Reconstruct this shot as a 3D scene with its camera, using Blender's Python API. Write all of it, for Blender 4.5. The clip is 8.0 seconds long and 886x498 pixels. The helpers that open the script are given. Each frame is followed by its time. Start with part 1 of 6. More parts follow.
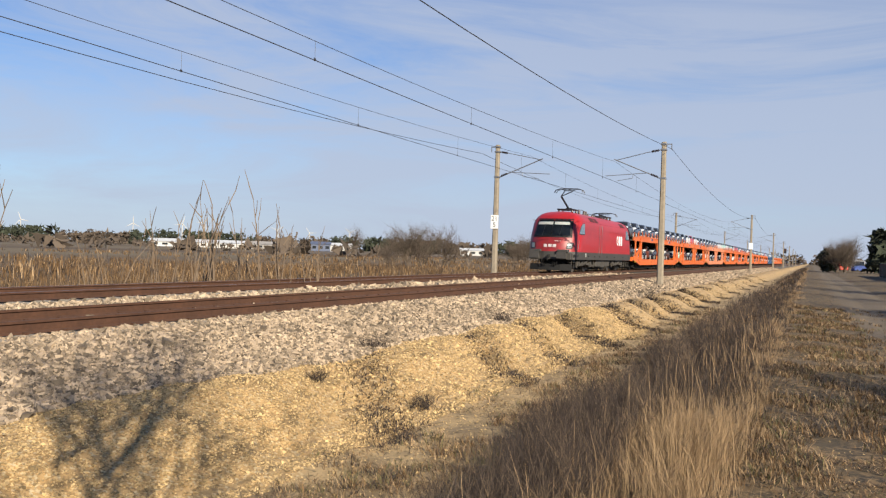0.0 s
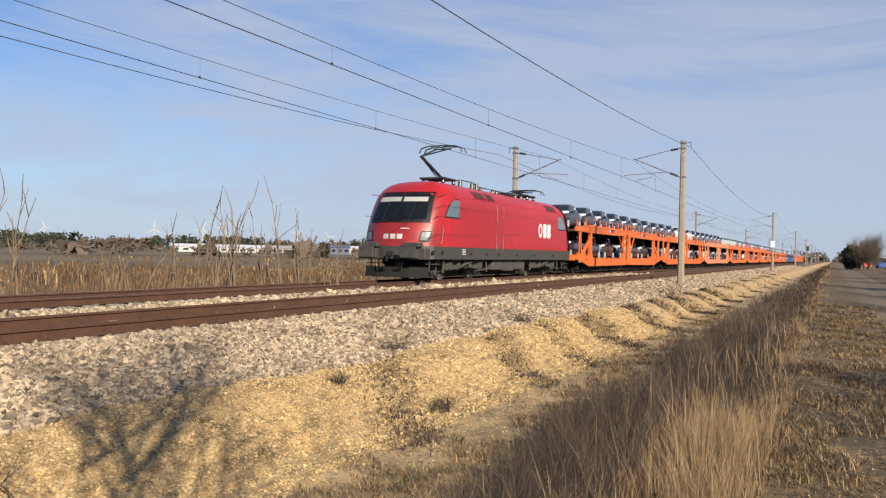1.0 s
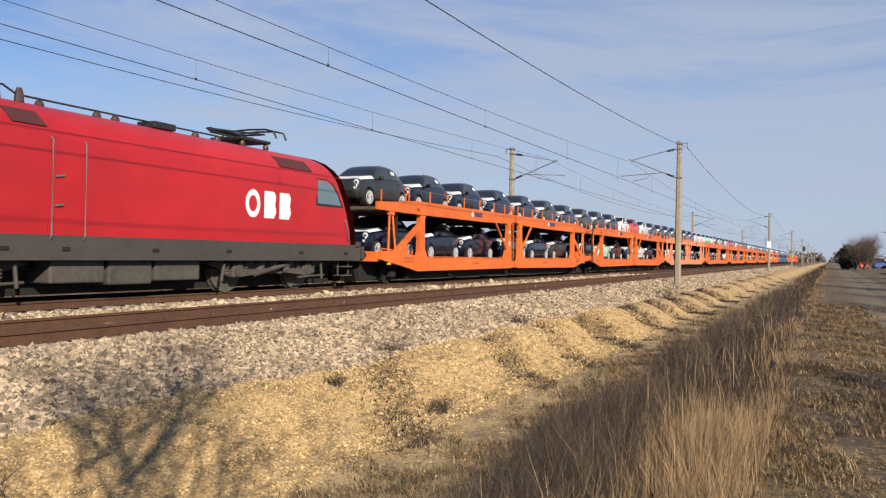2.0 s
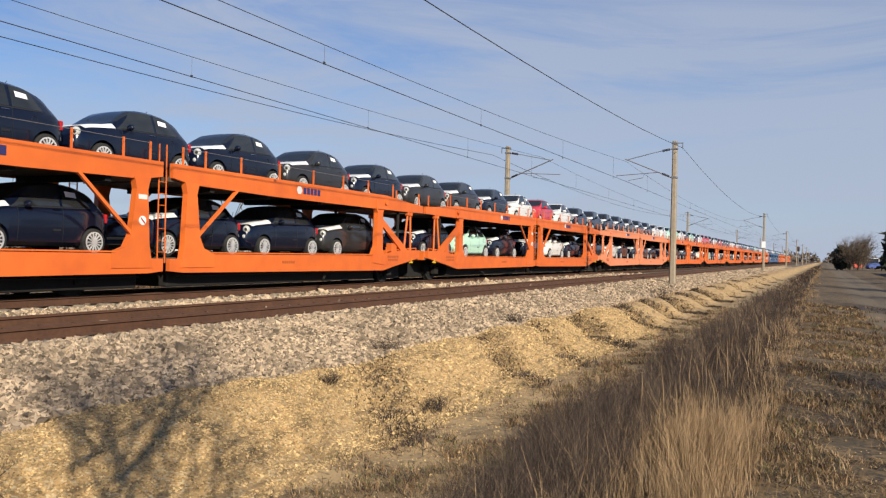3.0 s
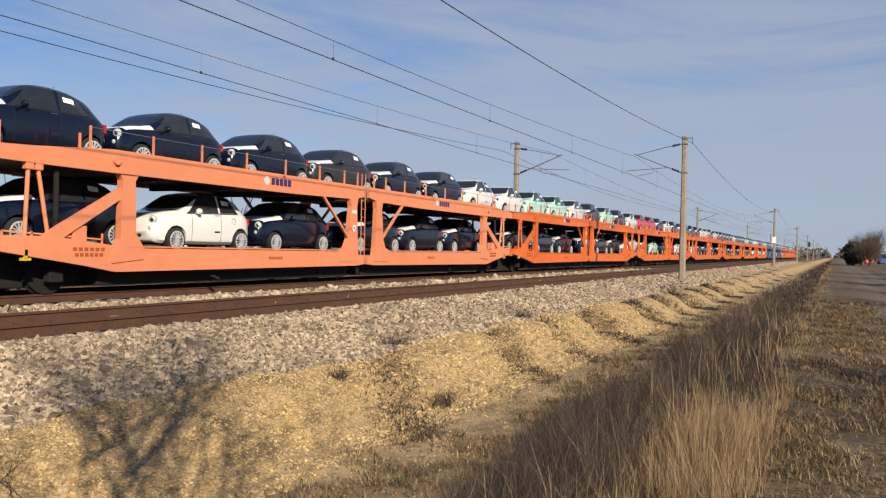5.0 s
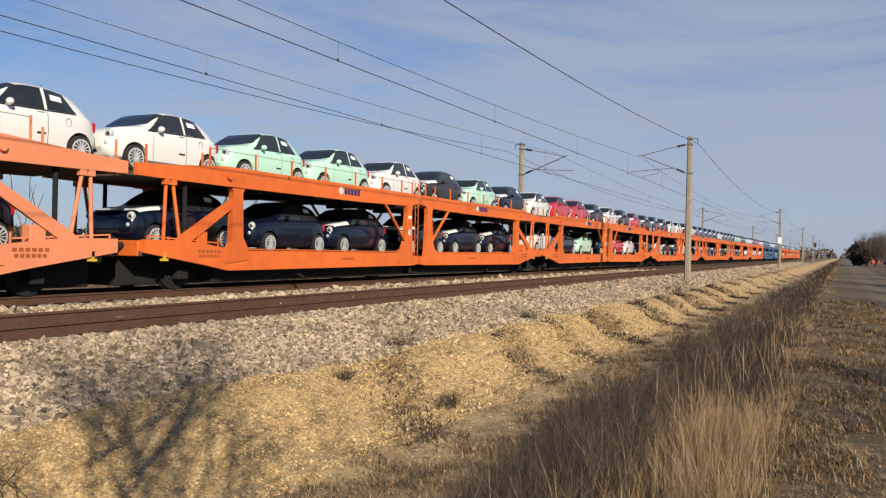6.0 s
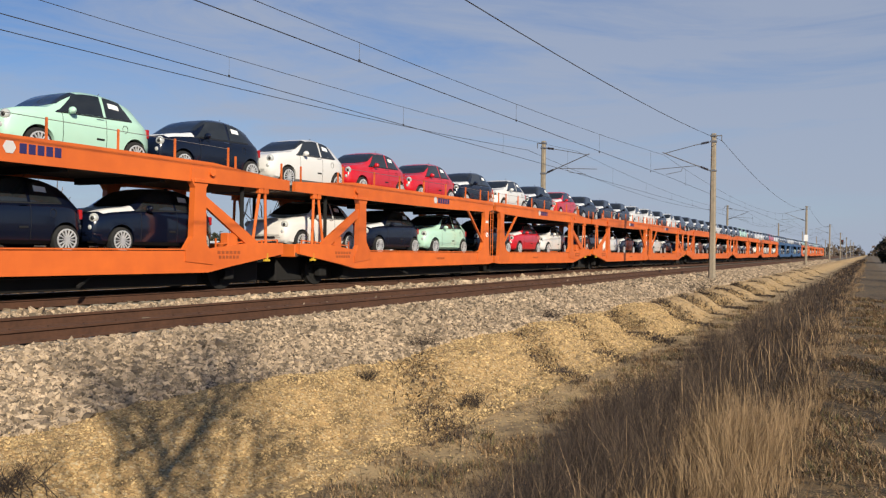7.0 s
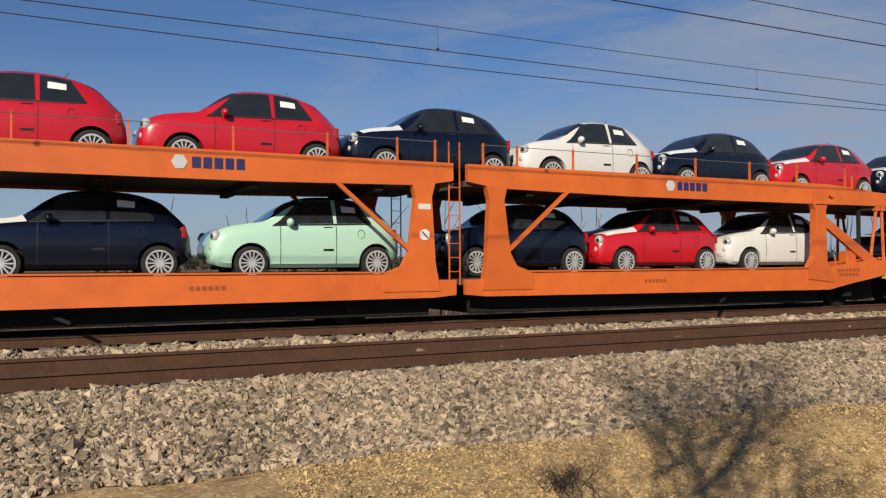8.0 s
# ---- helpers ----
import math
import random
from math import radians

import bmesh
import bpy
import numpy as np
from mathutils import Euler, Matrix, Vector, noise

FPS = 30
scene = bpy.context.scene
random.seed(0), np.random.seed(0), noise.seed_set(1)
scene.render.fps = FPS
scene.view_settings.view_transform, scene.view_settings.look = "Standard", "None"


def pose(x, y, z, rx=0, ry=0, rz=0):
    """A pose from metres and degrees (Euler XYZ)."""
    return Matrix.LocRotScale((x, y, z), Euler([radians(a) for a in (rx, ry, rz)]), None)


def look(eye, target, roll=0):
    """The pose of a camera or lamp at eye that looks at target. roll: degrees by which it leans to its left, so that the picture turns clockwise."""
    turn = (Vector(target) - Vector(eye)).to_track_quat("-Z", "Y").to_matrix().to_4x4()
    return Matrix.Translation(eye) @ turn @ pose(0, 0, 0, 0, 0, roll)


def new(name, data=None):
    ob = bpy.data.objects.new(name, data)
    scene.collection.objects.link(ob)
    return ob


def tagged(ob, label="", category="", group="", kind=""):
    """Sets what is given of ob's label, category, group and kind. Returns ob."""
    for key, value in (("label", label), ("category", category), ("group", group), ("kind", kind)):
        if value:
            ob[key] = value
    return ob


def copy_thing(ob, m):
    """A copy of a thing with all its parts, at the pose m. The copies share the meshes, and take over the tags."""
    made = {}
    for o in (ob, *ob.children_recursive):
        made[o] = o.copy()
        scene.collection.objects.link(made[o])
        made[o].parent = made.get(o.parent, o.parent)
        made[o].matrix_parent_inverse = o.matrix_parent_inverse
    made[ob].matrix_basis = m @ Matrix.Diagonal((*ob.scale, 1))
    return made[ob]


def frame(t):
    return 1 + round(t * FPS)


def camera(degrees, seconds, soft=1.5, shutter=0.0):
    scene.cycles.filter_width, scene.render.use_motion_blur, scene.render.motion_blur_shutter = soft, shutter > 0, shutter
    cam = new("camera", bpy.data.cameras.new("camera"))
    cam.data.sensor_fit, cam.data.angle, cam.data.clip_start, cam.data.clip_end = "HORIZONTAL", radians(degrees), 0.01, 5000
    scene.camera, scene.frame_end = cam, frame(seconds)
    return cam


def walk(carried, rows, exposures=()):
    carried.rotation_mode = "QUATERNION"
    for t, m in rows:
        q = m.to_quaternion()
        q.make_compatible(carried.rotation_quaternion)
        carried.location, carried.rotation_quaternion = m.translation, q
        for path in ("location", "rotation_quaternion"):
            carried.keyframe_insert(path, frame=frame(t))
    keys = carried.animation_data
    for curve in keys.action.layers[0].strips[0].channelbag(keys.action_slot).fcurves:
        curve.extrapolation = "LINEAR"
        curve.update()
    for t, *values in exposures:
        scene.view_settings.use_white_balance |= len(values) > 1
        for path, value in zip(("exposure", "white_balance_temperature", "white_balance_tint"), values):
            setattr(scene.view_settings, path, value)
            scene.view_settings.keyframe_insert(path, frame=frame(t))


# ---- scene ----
import functools

cam = camera(57.37, 8.0, soft=1.25, shutter=0.0)
# The eye stands still; it only turns. x: across the track, y: along it, z: up from the eye.
walk(cam, [
    (0.0, pose(0, 0, 0, 90.18, -1.86, 24.41)),
    (0.5, pose(0, 0, 0, 90.20, -1.44, 25.42)),
    (1.0, pose(0, 0, 0, 90.29, -1.15, 25.75)),
    (1.5, pose(0, 0, 0, 90.37, -0.95, 25.70)),
    (3.0, pose(0, 0, 0, 90.29, -1.25, 25.20)),
    (3.5, pose(0, 0, 0, 90.11, -1.29, 25.38)),
    (4.0, pose(0, 0, 0, 89.93, -1.31, 25.52)),
    (4.5, pose(0, 0, 0, 89.93, -1.24, 25.68)),
    (6.0, pose(0, 0, 0, 90.02, -1.16, 26.18)),
    (6.5, pose(0, 0, 0, 89.95, -1.10, 26.36)),
    (7.0, pose(0, 0, 0, 89.97, -0.81, 27.75)),
    (7.2, pose(0, 0, 0, 90.15, -0.48, 30.83)),
    (7.3, pose(0, 0, 0, 90.22, -0.35, 32.90)),
    (7.4, pose(0, 0, 0, 90.28, -0.19, 35.76)),
    (7.5, pose(0, 0, 0, 90.39, 0.07, 39.23)),
    (7.6, pose(0, 0, 0, 90.47, 0.19, 41.80)),
    (7.7, pose(0, 0, 0, 90.69, 0.50, 46.12)),
    (7.8, pose(0, 0, 0, 91.02, 0.65, 52.70)),
    (7.9, pose(0, 0, 0, 90.94, 0.09, 58.21)),
    (8.0, pose(0, 0, 0, 91.18, 0.32, 64.04)),
], exposures=[(0.0, 0.29), (1.5, 0.25), (3.5, 0.08), (4.5, 0.02), (6.5, -0.06), (7.0, -0.1), (7.5, -0.22), (8.0, -0.42)])

# ---- plan (metres, eye at the origin) ----
RAIL = -1.06                 # rail top
NEAR = (-9.16, -10.67)       # heads of the near track
FAR = (-14.02, -15.53)       # heads of the far track
XT = -14.77                  # middle of the train
SPEED = 21.45
GROUND = -1.72

# ---- light ----
SUN_AZ, SUN_EL = radians(-40), radians(27)      # azimuth from +x towards +y
world = bpy.data.worlds.new("sky")
scene.world = world
world.use_nodes = True
wn, wl = world.node_tree.nodes, world.node_tree.links
sky = wn.new("ShaderNodeTexSky")
sky.sky_type, sky.sun_disc = "NISHITA", False
sky.sun_elevation = SUN_EL
sky.sun_rotation = radians(90) - SUN_AZ
sky.air_density, sky.dust_density, sky.ozone_density = 1.15, 0.25, 4.0
# thin streaky cloud veil, denser towards +y
tc = wn.new("ShaderNodeTexCoord")
mp = wn.new("ShaderNodeMapping")
mp.inputs["Scale"].default_value = (1.0, 2.2, 9.0)
mp.inputs["Rotation"].default_value = (0.12, 0.05, 0.5)
cn = wn.new("ShaderNodeTexNoise")
cn.inputs["Scale"].default_value = 1.6
cn.inputs["Detail"].default_value = 9
cn.inputs["Roughness"].default_value = 0.62
cn.inputs["Distortion"].default_value = 1.2
sep = wn.new("ShaderNodeSeparateXYZ")
side = wn.new("ShaderNodeMath")
side.operation = "MULTIPLY_ADD"
side.inputs[1].default_value, side.inputs[2].default_value = 0.62, -0.34
cm = wn.new("ShaderNodeMath")
cm.operation = "ADD"
ramp = wn.new("ShaderNodeMapRange")
ramp.inputs["From Min"].default_value, ramp.inputs["From Max"].default_value = 0.39, 0.76
ramp.inputs["To Min"].default_value, ramp.inputs["To Max"].default_value = 0.0, 0.8
mixc = wn.new("ShaderNodeMix")
mixc.data_type = "RGBA"
mixc.inputs[7].default_value = (4.9, 5.55, 7.0, 1)
wl.new(tc.outputs["Generated"], mp.inputs["Vector"])
wl.new(mp.outputs[0], cn.inputs["Vector"])
wl.new(tc.outputs["Generated"], sep.inputs[0])
wl.new(sep.outputs["Y"], side.inputs[0])
wl.new(cn.outputs["Fac"], cm.inputs[0])
wl.new(side.outputs[0], cm.inputs[1])
wl.new(cm.outputs[0], ramp.inputs["Value"])
wl.new(ramp.outputs[0], mixc.inputs["Factor"])
# haze low over the horizon, and the cold tint of winter air
up = wn.new("ShaderNodeMapRange")
for k, v in (("From Min", 0.0), ("From Max", 0.24), ("To Min", 0.75), ("To Max", 0.0)):
    up.inputs[k].default_value = v
haze = wn.new("ShaderNodeMix")
haze.data_type = "RGBA"
haze.inputs[7].default_value = (5.1, 6.15, 7.9, 1)
tint = wn.new("ShaderNodeMix")
tint.data_type, tint.blend_type = "RGBA", "MULTIPLY"
tint.inputs["Factor"].default_value = 1.0
tint.inputs[7].default_value = (0.77, 0.92, 1.20, 1)
wl.new(sep.outputs["Z"], up.inputs["Value"])
wl.new(up.outputs[0], haze.inputs["Factor"])
wl.new(sky.outputs[0], tint.inputs[6])
wl.new(tint.outputs[2], haze.inputs[6])
wl.new(haze.outputs[2], mixc.inputs[6])
wl.new(mixc.outputs[2], wn["Background"].inputs["Color"])
wn["Background"].inputs["Strength"].default_value = 0.081
sun = new("sun", bpy.data.lights.new("sun", "SUN"))
sun.data.energy, sun.data.angle, sun.data.color = 7.0, radians(0.6), (1.0, 0.89, 0.71)
sd = Vector((math.cos(SUN_AZ) * math.cos(SUN_EL), math.sin(SUN_AZ) * math.cos(SUN_EL), math.sin(SUN_EL)))
sun.matrix_basis = look(sd * 50, (0, 0, 0))


# ---- materials ----
def mat(name, color, rough=0.6, metal=0.0, vary=0.15, scale=8.0, bump=0.0, bscale=40.0, color2=None, rand=0.0, coat=0.0, island=0.0):
    m = bpy.data.materials.new(name)
    m.use_nodes = True
    n, l = m.node_tree.nodes, m.node_tree.links
    b = n["Principled BSDF"]
    b.inputs["Roughness"].default_value, b.inputs["Metallic"].default_value = rough, metal
    b.inputs["Coat Weight"].default_value = coat
    b.inputs["Coat Roughness"].default_value = 0.06
    c2 = color2 or tuple(c * (1 - vary) for c in color)
    geo = n.new("ShaderNodeTexCoord")
    big, fine = n.new("ShaderNodeTexNoise"), n.new("ShaderNodeTexNoise")
    big.inputs["Scale"].default_value, big.inputs["Detail"].default_value = scale * 0.12, 5
    fine.inputs["Scale"].default_value, fine.inputs["Detail"].default_value = scale, 6
    l.new(geo.outputs["Object"], big.inputs["Vector"])
    l.new(geo.outputs["Object"], fine.inputs["Vector"])
    mix = n.new("ShaderNodeMath")
    mix.operation = "MULTIPLY_ADD"
    mix.inputs[1].default_value = 0.5
    half = n.new("ShaderNodeMath")
    half.operation = "MULTIPLY"
    half.inputs[1].default_value = 0.5
    l.new(fine.outputs["Fac"], half.inputs[0])
    l.new(big.outputs["Fac"], mix.inputs[0])
    l.new(half.outputs[0], mix.inputs[2])
    mr = n.new("ShaderNodeMapRange")
    mr.inputs["From Min"].default_value, mr.inputs["From Max"].default_value = 0.36, 0.64
    l.new(mix.outputs[0], mr.inputs["Value"])
    cmix = n.new("ShaderNodeMix")
    cmix.data_type = "RGBA"
    cmix.inputs[6].default_value, cmix.inputs[7].default_value = (*color, 1), (*c2, 1)
    l.new(mr.outputs[0], cmix.inputs["Factor"])
    out = cmix.outputs[2]
    if rand or island:
        if island:
            src = n.new("ShaderNodeNewGeometry").outputs["Random Per Island"]
        else:
            src = n.new("ShaderNodeObjectInfo").outputs["Random"]
        amount = island or rand
        r2 = n.new("ShaderNodeMapRange")
        r2.inputs["To Min"].default_value, r2.inputs["To Max"].default_value = 1 - amount, 1 + amount
        l.new(src, r2.inputs["Value"])
        hsv = n.new("ShaderNodeHueSaturation")
        l.new(r2.outputs[0], hsv.inputs["Value"])
        l.new(out, hsv.inputs["Color"])
        out = hsv.outputs[0]
    l.new(out, b.inputs["Base Color"])
    if bump:
        bt = n.new("ShaderNodeTexNoise")
        bt.inputs["Scale"].default_value, bt.inputs["Detail"].default_value = bscale, 4
        l.new(geo.outputs["Object"], bt.inputs["Vector"])
        bn = n.new("ShaderNodeBump")
        bn.inputs["Strength"].default_value = bump
        bn.inputs["Distance"].default_value = 0.02
        l.new(bt.outputs["Fac"], bn.inputs["Height"])
        l.new(bn.outputs[0], b.inputs["Normal"])
    return m


def glass_mat(name, tint, rough=0.03):
    """Tinted glazing that is seen from outside only."""
    m = bpy.data.materials.new(name)
    m.use_nodes = True
    b = m.node_tree.nodes["Principled BSDF"]
    b.inputs["Base Color"].default_value = (*tint, 1)
    b.inputs["Roughness"].default_value = rough
    b.inputs["Transmission Weight"].default_value = 0.75
    b.inputs["IOR"].default_value = 1.45
    return m


RUST = mat("rust_rail", (0.085, 0.036, 0.018), 0.9, 0.0, 0.4, 14, 0.3, 60)
RAIL_TOP = mat("rail_steel", (0.32, 0.28, 0.26), 0.38, 0.9, 0.2, 10)
SLEEPER = mat("sleeper_concrete", (0.26, 0.23, 0.19), 0.9, 0, 0.3, 12, 0.3)
ORANGE = mat("orange_paint", (0.64, 0.136, 0.02), 0.5, 0, 0.12, 2.2, 0.05, 30, color2=(0.50, 0.10, 0.018), rand=0.08)
PALE = mat("faded_orange_paint", (0.64, 0.216, 0.104), 0.6, 0, 0.12, 3, 0.05, 30)
BLUE = mat("blue_wagon_paint", (0.04, 0.10, 0.22), 0.5, 0, 0.2, 3)
# near-black: the shade under the wagons is put into this colour
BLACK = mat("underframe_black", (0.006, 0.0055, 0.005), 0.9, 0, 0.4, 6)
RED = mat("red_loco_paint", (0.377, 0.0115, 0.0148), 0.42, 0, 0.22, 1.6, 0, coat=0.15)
# leading end browned: soot of the roof front, and the nose's shade in the colour
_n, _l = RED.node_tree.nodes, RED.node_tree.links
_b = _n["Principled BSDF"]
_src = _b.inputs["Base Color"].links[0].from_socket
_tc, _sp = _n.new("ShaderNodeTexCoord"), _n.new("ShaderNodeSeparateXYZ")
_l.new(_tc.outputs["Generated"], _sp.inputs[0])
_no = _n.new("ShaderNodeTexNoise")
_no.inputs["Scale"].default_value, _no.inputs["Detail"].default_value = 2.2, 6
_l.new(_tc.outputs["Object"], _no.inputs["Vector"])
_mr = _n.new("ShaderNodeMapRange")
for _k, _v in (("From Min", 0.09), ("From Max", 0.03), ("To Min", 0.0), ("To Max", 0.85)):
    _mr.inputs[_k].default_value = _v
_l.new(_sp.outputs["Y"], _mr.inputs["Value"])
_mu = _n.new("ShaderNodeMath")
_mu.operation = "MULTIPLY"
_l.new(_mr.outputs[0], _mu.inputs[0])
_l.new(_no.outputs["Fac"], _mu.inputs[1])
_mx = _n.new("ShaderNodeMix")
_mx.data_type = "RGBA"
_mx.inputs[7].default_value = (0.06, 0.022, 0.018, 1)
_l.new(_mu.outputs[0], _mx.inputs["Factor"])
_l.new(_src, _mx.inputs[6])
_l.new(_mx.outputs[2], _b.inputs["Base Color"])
GREY = mat("grey_loco_paint", (0.055, 0.05, 0.045), 0.6, 0, 0.3, 4)
BOGIE = mat("dusty_bogie_steel", (0.07, 0.062, 0.053), 0.8, 0, 0.5, 7, 0.3, 30)
WHITE = mat("white_lettering", (0.8, 0.8, 0.78), 0.5, 0, 0.08, 6)
GLASS = glass_mat("dark_glazing", (0.10, 0.12, 0.13))
DARK = mat("black_trim", (0.015, 0.015, 0.016), 0.5, 0, 0.2, 10)
TYRE = mat("tyre_rubber", (0.018, 0.018, 0.018), 0.85, 0, 0.3, 20)
ALLOY = mat("alloy_wheel", (0.62, 0.62, 0.63), 0.32, 0.35, 0.1, 20)
CONC = mat("mast_concrete", (0.288, 0.24, 0.176), 0.9, 0, 0.3, 6, 0.3, 30)
WIRE = mat("weathered_copper_wire", (0.045, 0.045, 0.05), 0.6, 0.3, 0.2, 4)
STEEL = mat("galvanised_steel", (0.22, 0.22, 0.23), 0.5, 0.6, 0.2, 8)


# ---- mesh helpers ----
def mesh_of(name, bm, material, smooth=False):
    me = bpy.data.meshes.new(name)
    if smooth:
        for f in bm.faces:
            f.smooth = True
    bm.to_mesh(me)
    bm.free()
    for m in material if isinstance(material, (list, tuple)) else [material]:
        me.materials.append(m)
    return me


def part(name, bm, material, parent, label="", smooth=False, at=None):
    ob = new(name, mesh_of(name, bm, material, smooth))
    ob.parent = parent
    if at is not None:
        ob.matrix_basis = at
    return tagged(ob, label)


def empty(name, m, label, category, group="", kind=""):
    ob = new(name)
    ob.empty_display_size = 0.3
    ob.matrix_basis = m
    return tagged(ob, label, category, group, kind)


def box(bm, x0, x1, y0, y1, z0, z1, bev=0.0, m=None):
    r = bmesh.ops.create_cube(bm, size=1.0)
    vs = r["verts"]
    bmesh.ops.scale(bm, vec=(x1 - x0, y1 - y0, z1 - z0), verts=vs)
    bmesh.ops.translate(bm, vec=((x0 + x1) / 2, (y0 + y1) / 2, (z0 + z1) / 2), verts=vs)
    if m is not None:
        bmesh.ops.transform(bm, matrix=m, verts=vs)
    if bev:
        es = list({e for v in vs for e in v.link_edges})
        bmesh.ops.bevel(bm, geom=es, offset=bev, segments=2, profile=0.5, affect="EDGES")
    return bm


def beam(bm, a, b, w, h=None, up=(0, 0, 1)):
    """A square bar from a to b."""
    a, b = Vector(a), Vector(b)
    h = h or w
    d = (b - a).normalized()
    s = d.cross(Vector(up))
    s = s.normalized() if s.length > 1e-4 else Vector((1, 0, 0))
    u = s.cross(d)
    q = [bm.verts.new(p + s * (i * w / 2) + u * (j * h / 2)) for p in (a, b) for i, j in ((-1, -1), (1, -1), (1, 1), (-1, 1))]
    for f in ((3, 2, 1, 0), (4, 5, 6, 7), (0, 1, 5, 4), (1, 2, 6, 5), (2, 3, 7, 6), (3, 0, 4, 7)):
        bm.faces.new([q[i] for i in f])
    return bm


def rod(bm, pts, r, seg=6):
    """A round rod through pts; r: one radius or one for each point."""
    rs = r if isinstance(r, (list, tuple)) else [r] * len(pts)
    rings = []
    for i, p in enumerate(pts):
        p = Vector(p)
        d = (Vector(pts[min(i + 1, len(pts) - 1)]) - Vector(pts[max(i - 1, 0)])).normalized()
        s = d.cross(Vector((0, 0, 1)))
        s = s.normalized() if s.length > 1e-3 else Vector((1, 0, 0))
        u = s.cross(d)
        rings.append([bm.verts.new(p + s * (rs[i] * math.cos(a)) + u * (rs[i] * math.sin(a))) for a in (2 * math.pi * k / seg for k in range(seg))])
    for A, B in zip(rings, rings[1:]):
        for k in range(seg):
            bm.faces.new((A[k], A[(k + 1) % seg], B[(k + 1) % seg], B[k]))
    bm.faces.new(rings[0][::-1])
    bm.faces.new(rings[-1])
    return bm


def disc(bm, c, r, w, axis="x", seg=20, r2=None):
    """A cylinder of width w about an axis."""
    rot = {"x": Matrix.Rotation(radians(90), 4, "Y"), "y": Matrix.Rotation(radians(90), 4, "X"), "z": Matrix.Identity(4)}[axis]
    bmesh.ops.create_cone(bm, cap_ends=True, segments=seg, radius1=r, radius2=r if r2 is None else r2, depth=w, matrix=Matrix.Translation(c) @ rot)
    return bm


def prism(bm, poly, x0, x1):
    """A polygon of (y, z) points swept from x0 to x1."""
    A = [bm.verts.new((x0, y, z)) for y, z in poly]
    B = [bm.verts.new((x1, y, z)) for y, z in poly]
    n = len(poly)
    bm.faces.new(A)
    bm.faces.new(B[::-1])
    for i in range(n):
        bm.faces.new((A[(i + 1) % n], A[i], B[i], B[(i + 1) % n]))
    bmesh.ops.recalc_face_normals(bm, faces=bm.faces)
    return bm


B = bmesh.new


# ---- ground: one sheet to the horizon ----
def n2(x, y, s, k=0.0):
    return noise.noise(Vector((x * s, y * s, k)))


def lerp(x, xs, zs):
    return float(np.interp(x, xs, zs))


PX = [-4000, -60, -19.5, -17.6, -16.6, -8.3, -6.35, -5.9, -5.35, -3.9, -3.2, -2.2, -1.4, -0.4, 0.6, 1.3, 3.6, 4.5, 8, 60, 4000]
PZ = [-1.9, -1.9, -1.85, -1.62, -1.30, -1.26, -1.58, -1.60, -1.66, -1.92, -1.93, -1.87, -1.72, -1.66, -1.68, -1.72, -1.72, -1.66, -1.6, -1.6, -1.6]


GULLIES = [(-3.0, 0.9, 0.8), (10.1, 1.0, 0.85), (14.4, 0.8, 0.7), (17.2, 0.6, 0.45), (20.6, 1.0, 0.95), (25.5, 0.9, 0.8), (29.0, 0.7, 0.5), (32.7, 1.1, 0.95), (37.0, 0.9, 0.6), (41.8, 1.2, 1.0),
           (48.0, 1.2, 0.9), (54.5, 1.2, 0.8), (62.0, 1.4, 1.0), (70.0, 1.4, 0.9), (79.0, 1.6, 0.9), (90.0, 1.8, 0.8)]


def ground_z(x, y):
    """Height of the ground: track bed, sandy berm with gullies, flat strip, path, fields."""
    near = max(0.0, 1 - max(0, y - 60) / 200)
    if -6.6 < x < -1.6:
        # a sandy bank in rounded mounds, parted by slanting gullies
        s = y + 1.3 * (x + 5.9)
        cut = 0.0
        for c, wide, deep in GULLIES:
            u = (s - c) / wide
            if -3 < u < 3:
                cut = max(cut, deep * math.exp(-(u / (1.35 if u < 0 else 0.55)) ** 2))
        foot = lerp(y, [0, 14, 30, 60], [-4.30, -4.35, -4.0, -3.9]) + 0.14 * n2(0, y, 0.9, 3.1) - 0.95 * cut
        width = 1.45 - 0.45 * cut
        u = min(1.0, max(0.0, (x - foot + width) / width))
        top = lerp(y, [0, 60], [-1.55, -1.52]) + 0.06 * n2(x, y, 0.8, 4.0) - 0.10 * cut
        low = lerp(x, [-5.2, -3.0, -2.2, -1.6], [-2.00, -1.97, -1.88, -1.75])
        z = top + (low - top) * (0.55 * u * u * (3 - 2 * u) + 0.45 * u ** 2.2) + near * (0.05 * n2(x, y, 1.6, 1.0) + 0.022 * n2(x, y, 4.1, 2.0))
        e = min(1.0, max(0.0, (x + 6.6) / 0.5))
        z = lerp(x, PX, PZ) * (1 - e) + z * e
    else:
        z = lerp(x, PX, PZ)
    if x < -17.5 or x > -6.2:
        z += 0.03 * near * n2(x, y, 1.7, 5.0) + 0.05 * n2(x, y, 0.35, 6.0)
    if x > 0.3:
        # two worn wheel ruts
        for r in (2.1, 3.5):
            z -= 0.05 * math.exp(-((x - r + 0.1 * n2(0, y, 0.2)) / 0.28) ** 2) * near
    return z


def grid_mesh(name, xs, ys, fz):
    vs = [(x, y, fz(x, y)) for y in ys for x in xs]
    w = len(xs)
    fs = [(j * w + i, j * w + i + 1, (j + 1) * w + i + 1, (j + 1) * w + i) for j in range(len(ys) - 1) for i in range(w - 1)]
    me = bpy.data.meshes.new(name)
    me.from_pydata(vs, [], fs)
    for p in me.polygons:
        p.use_smooth = True
    return me


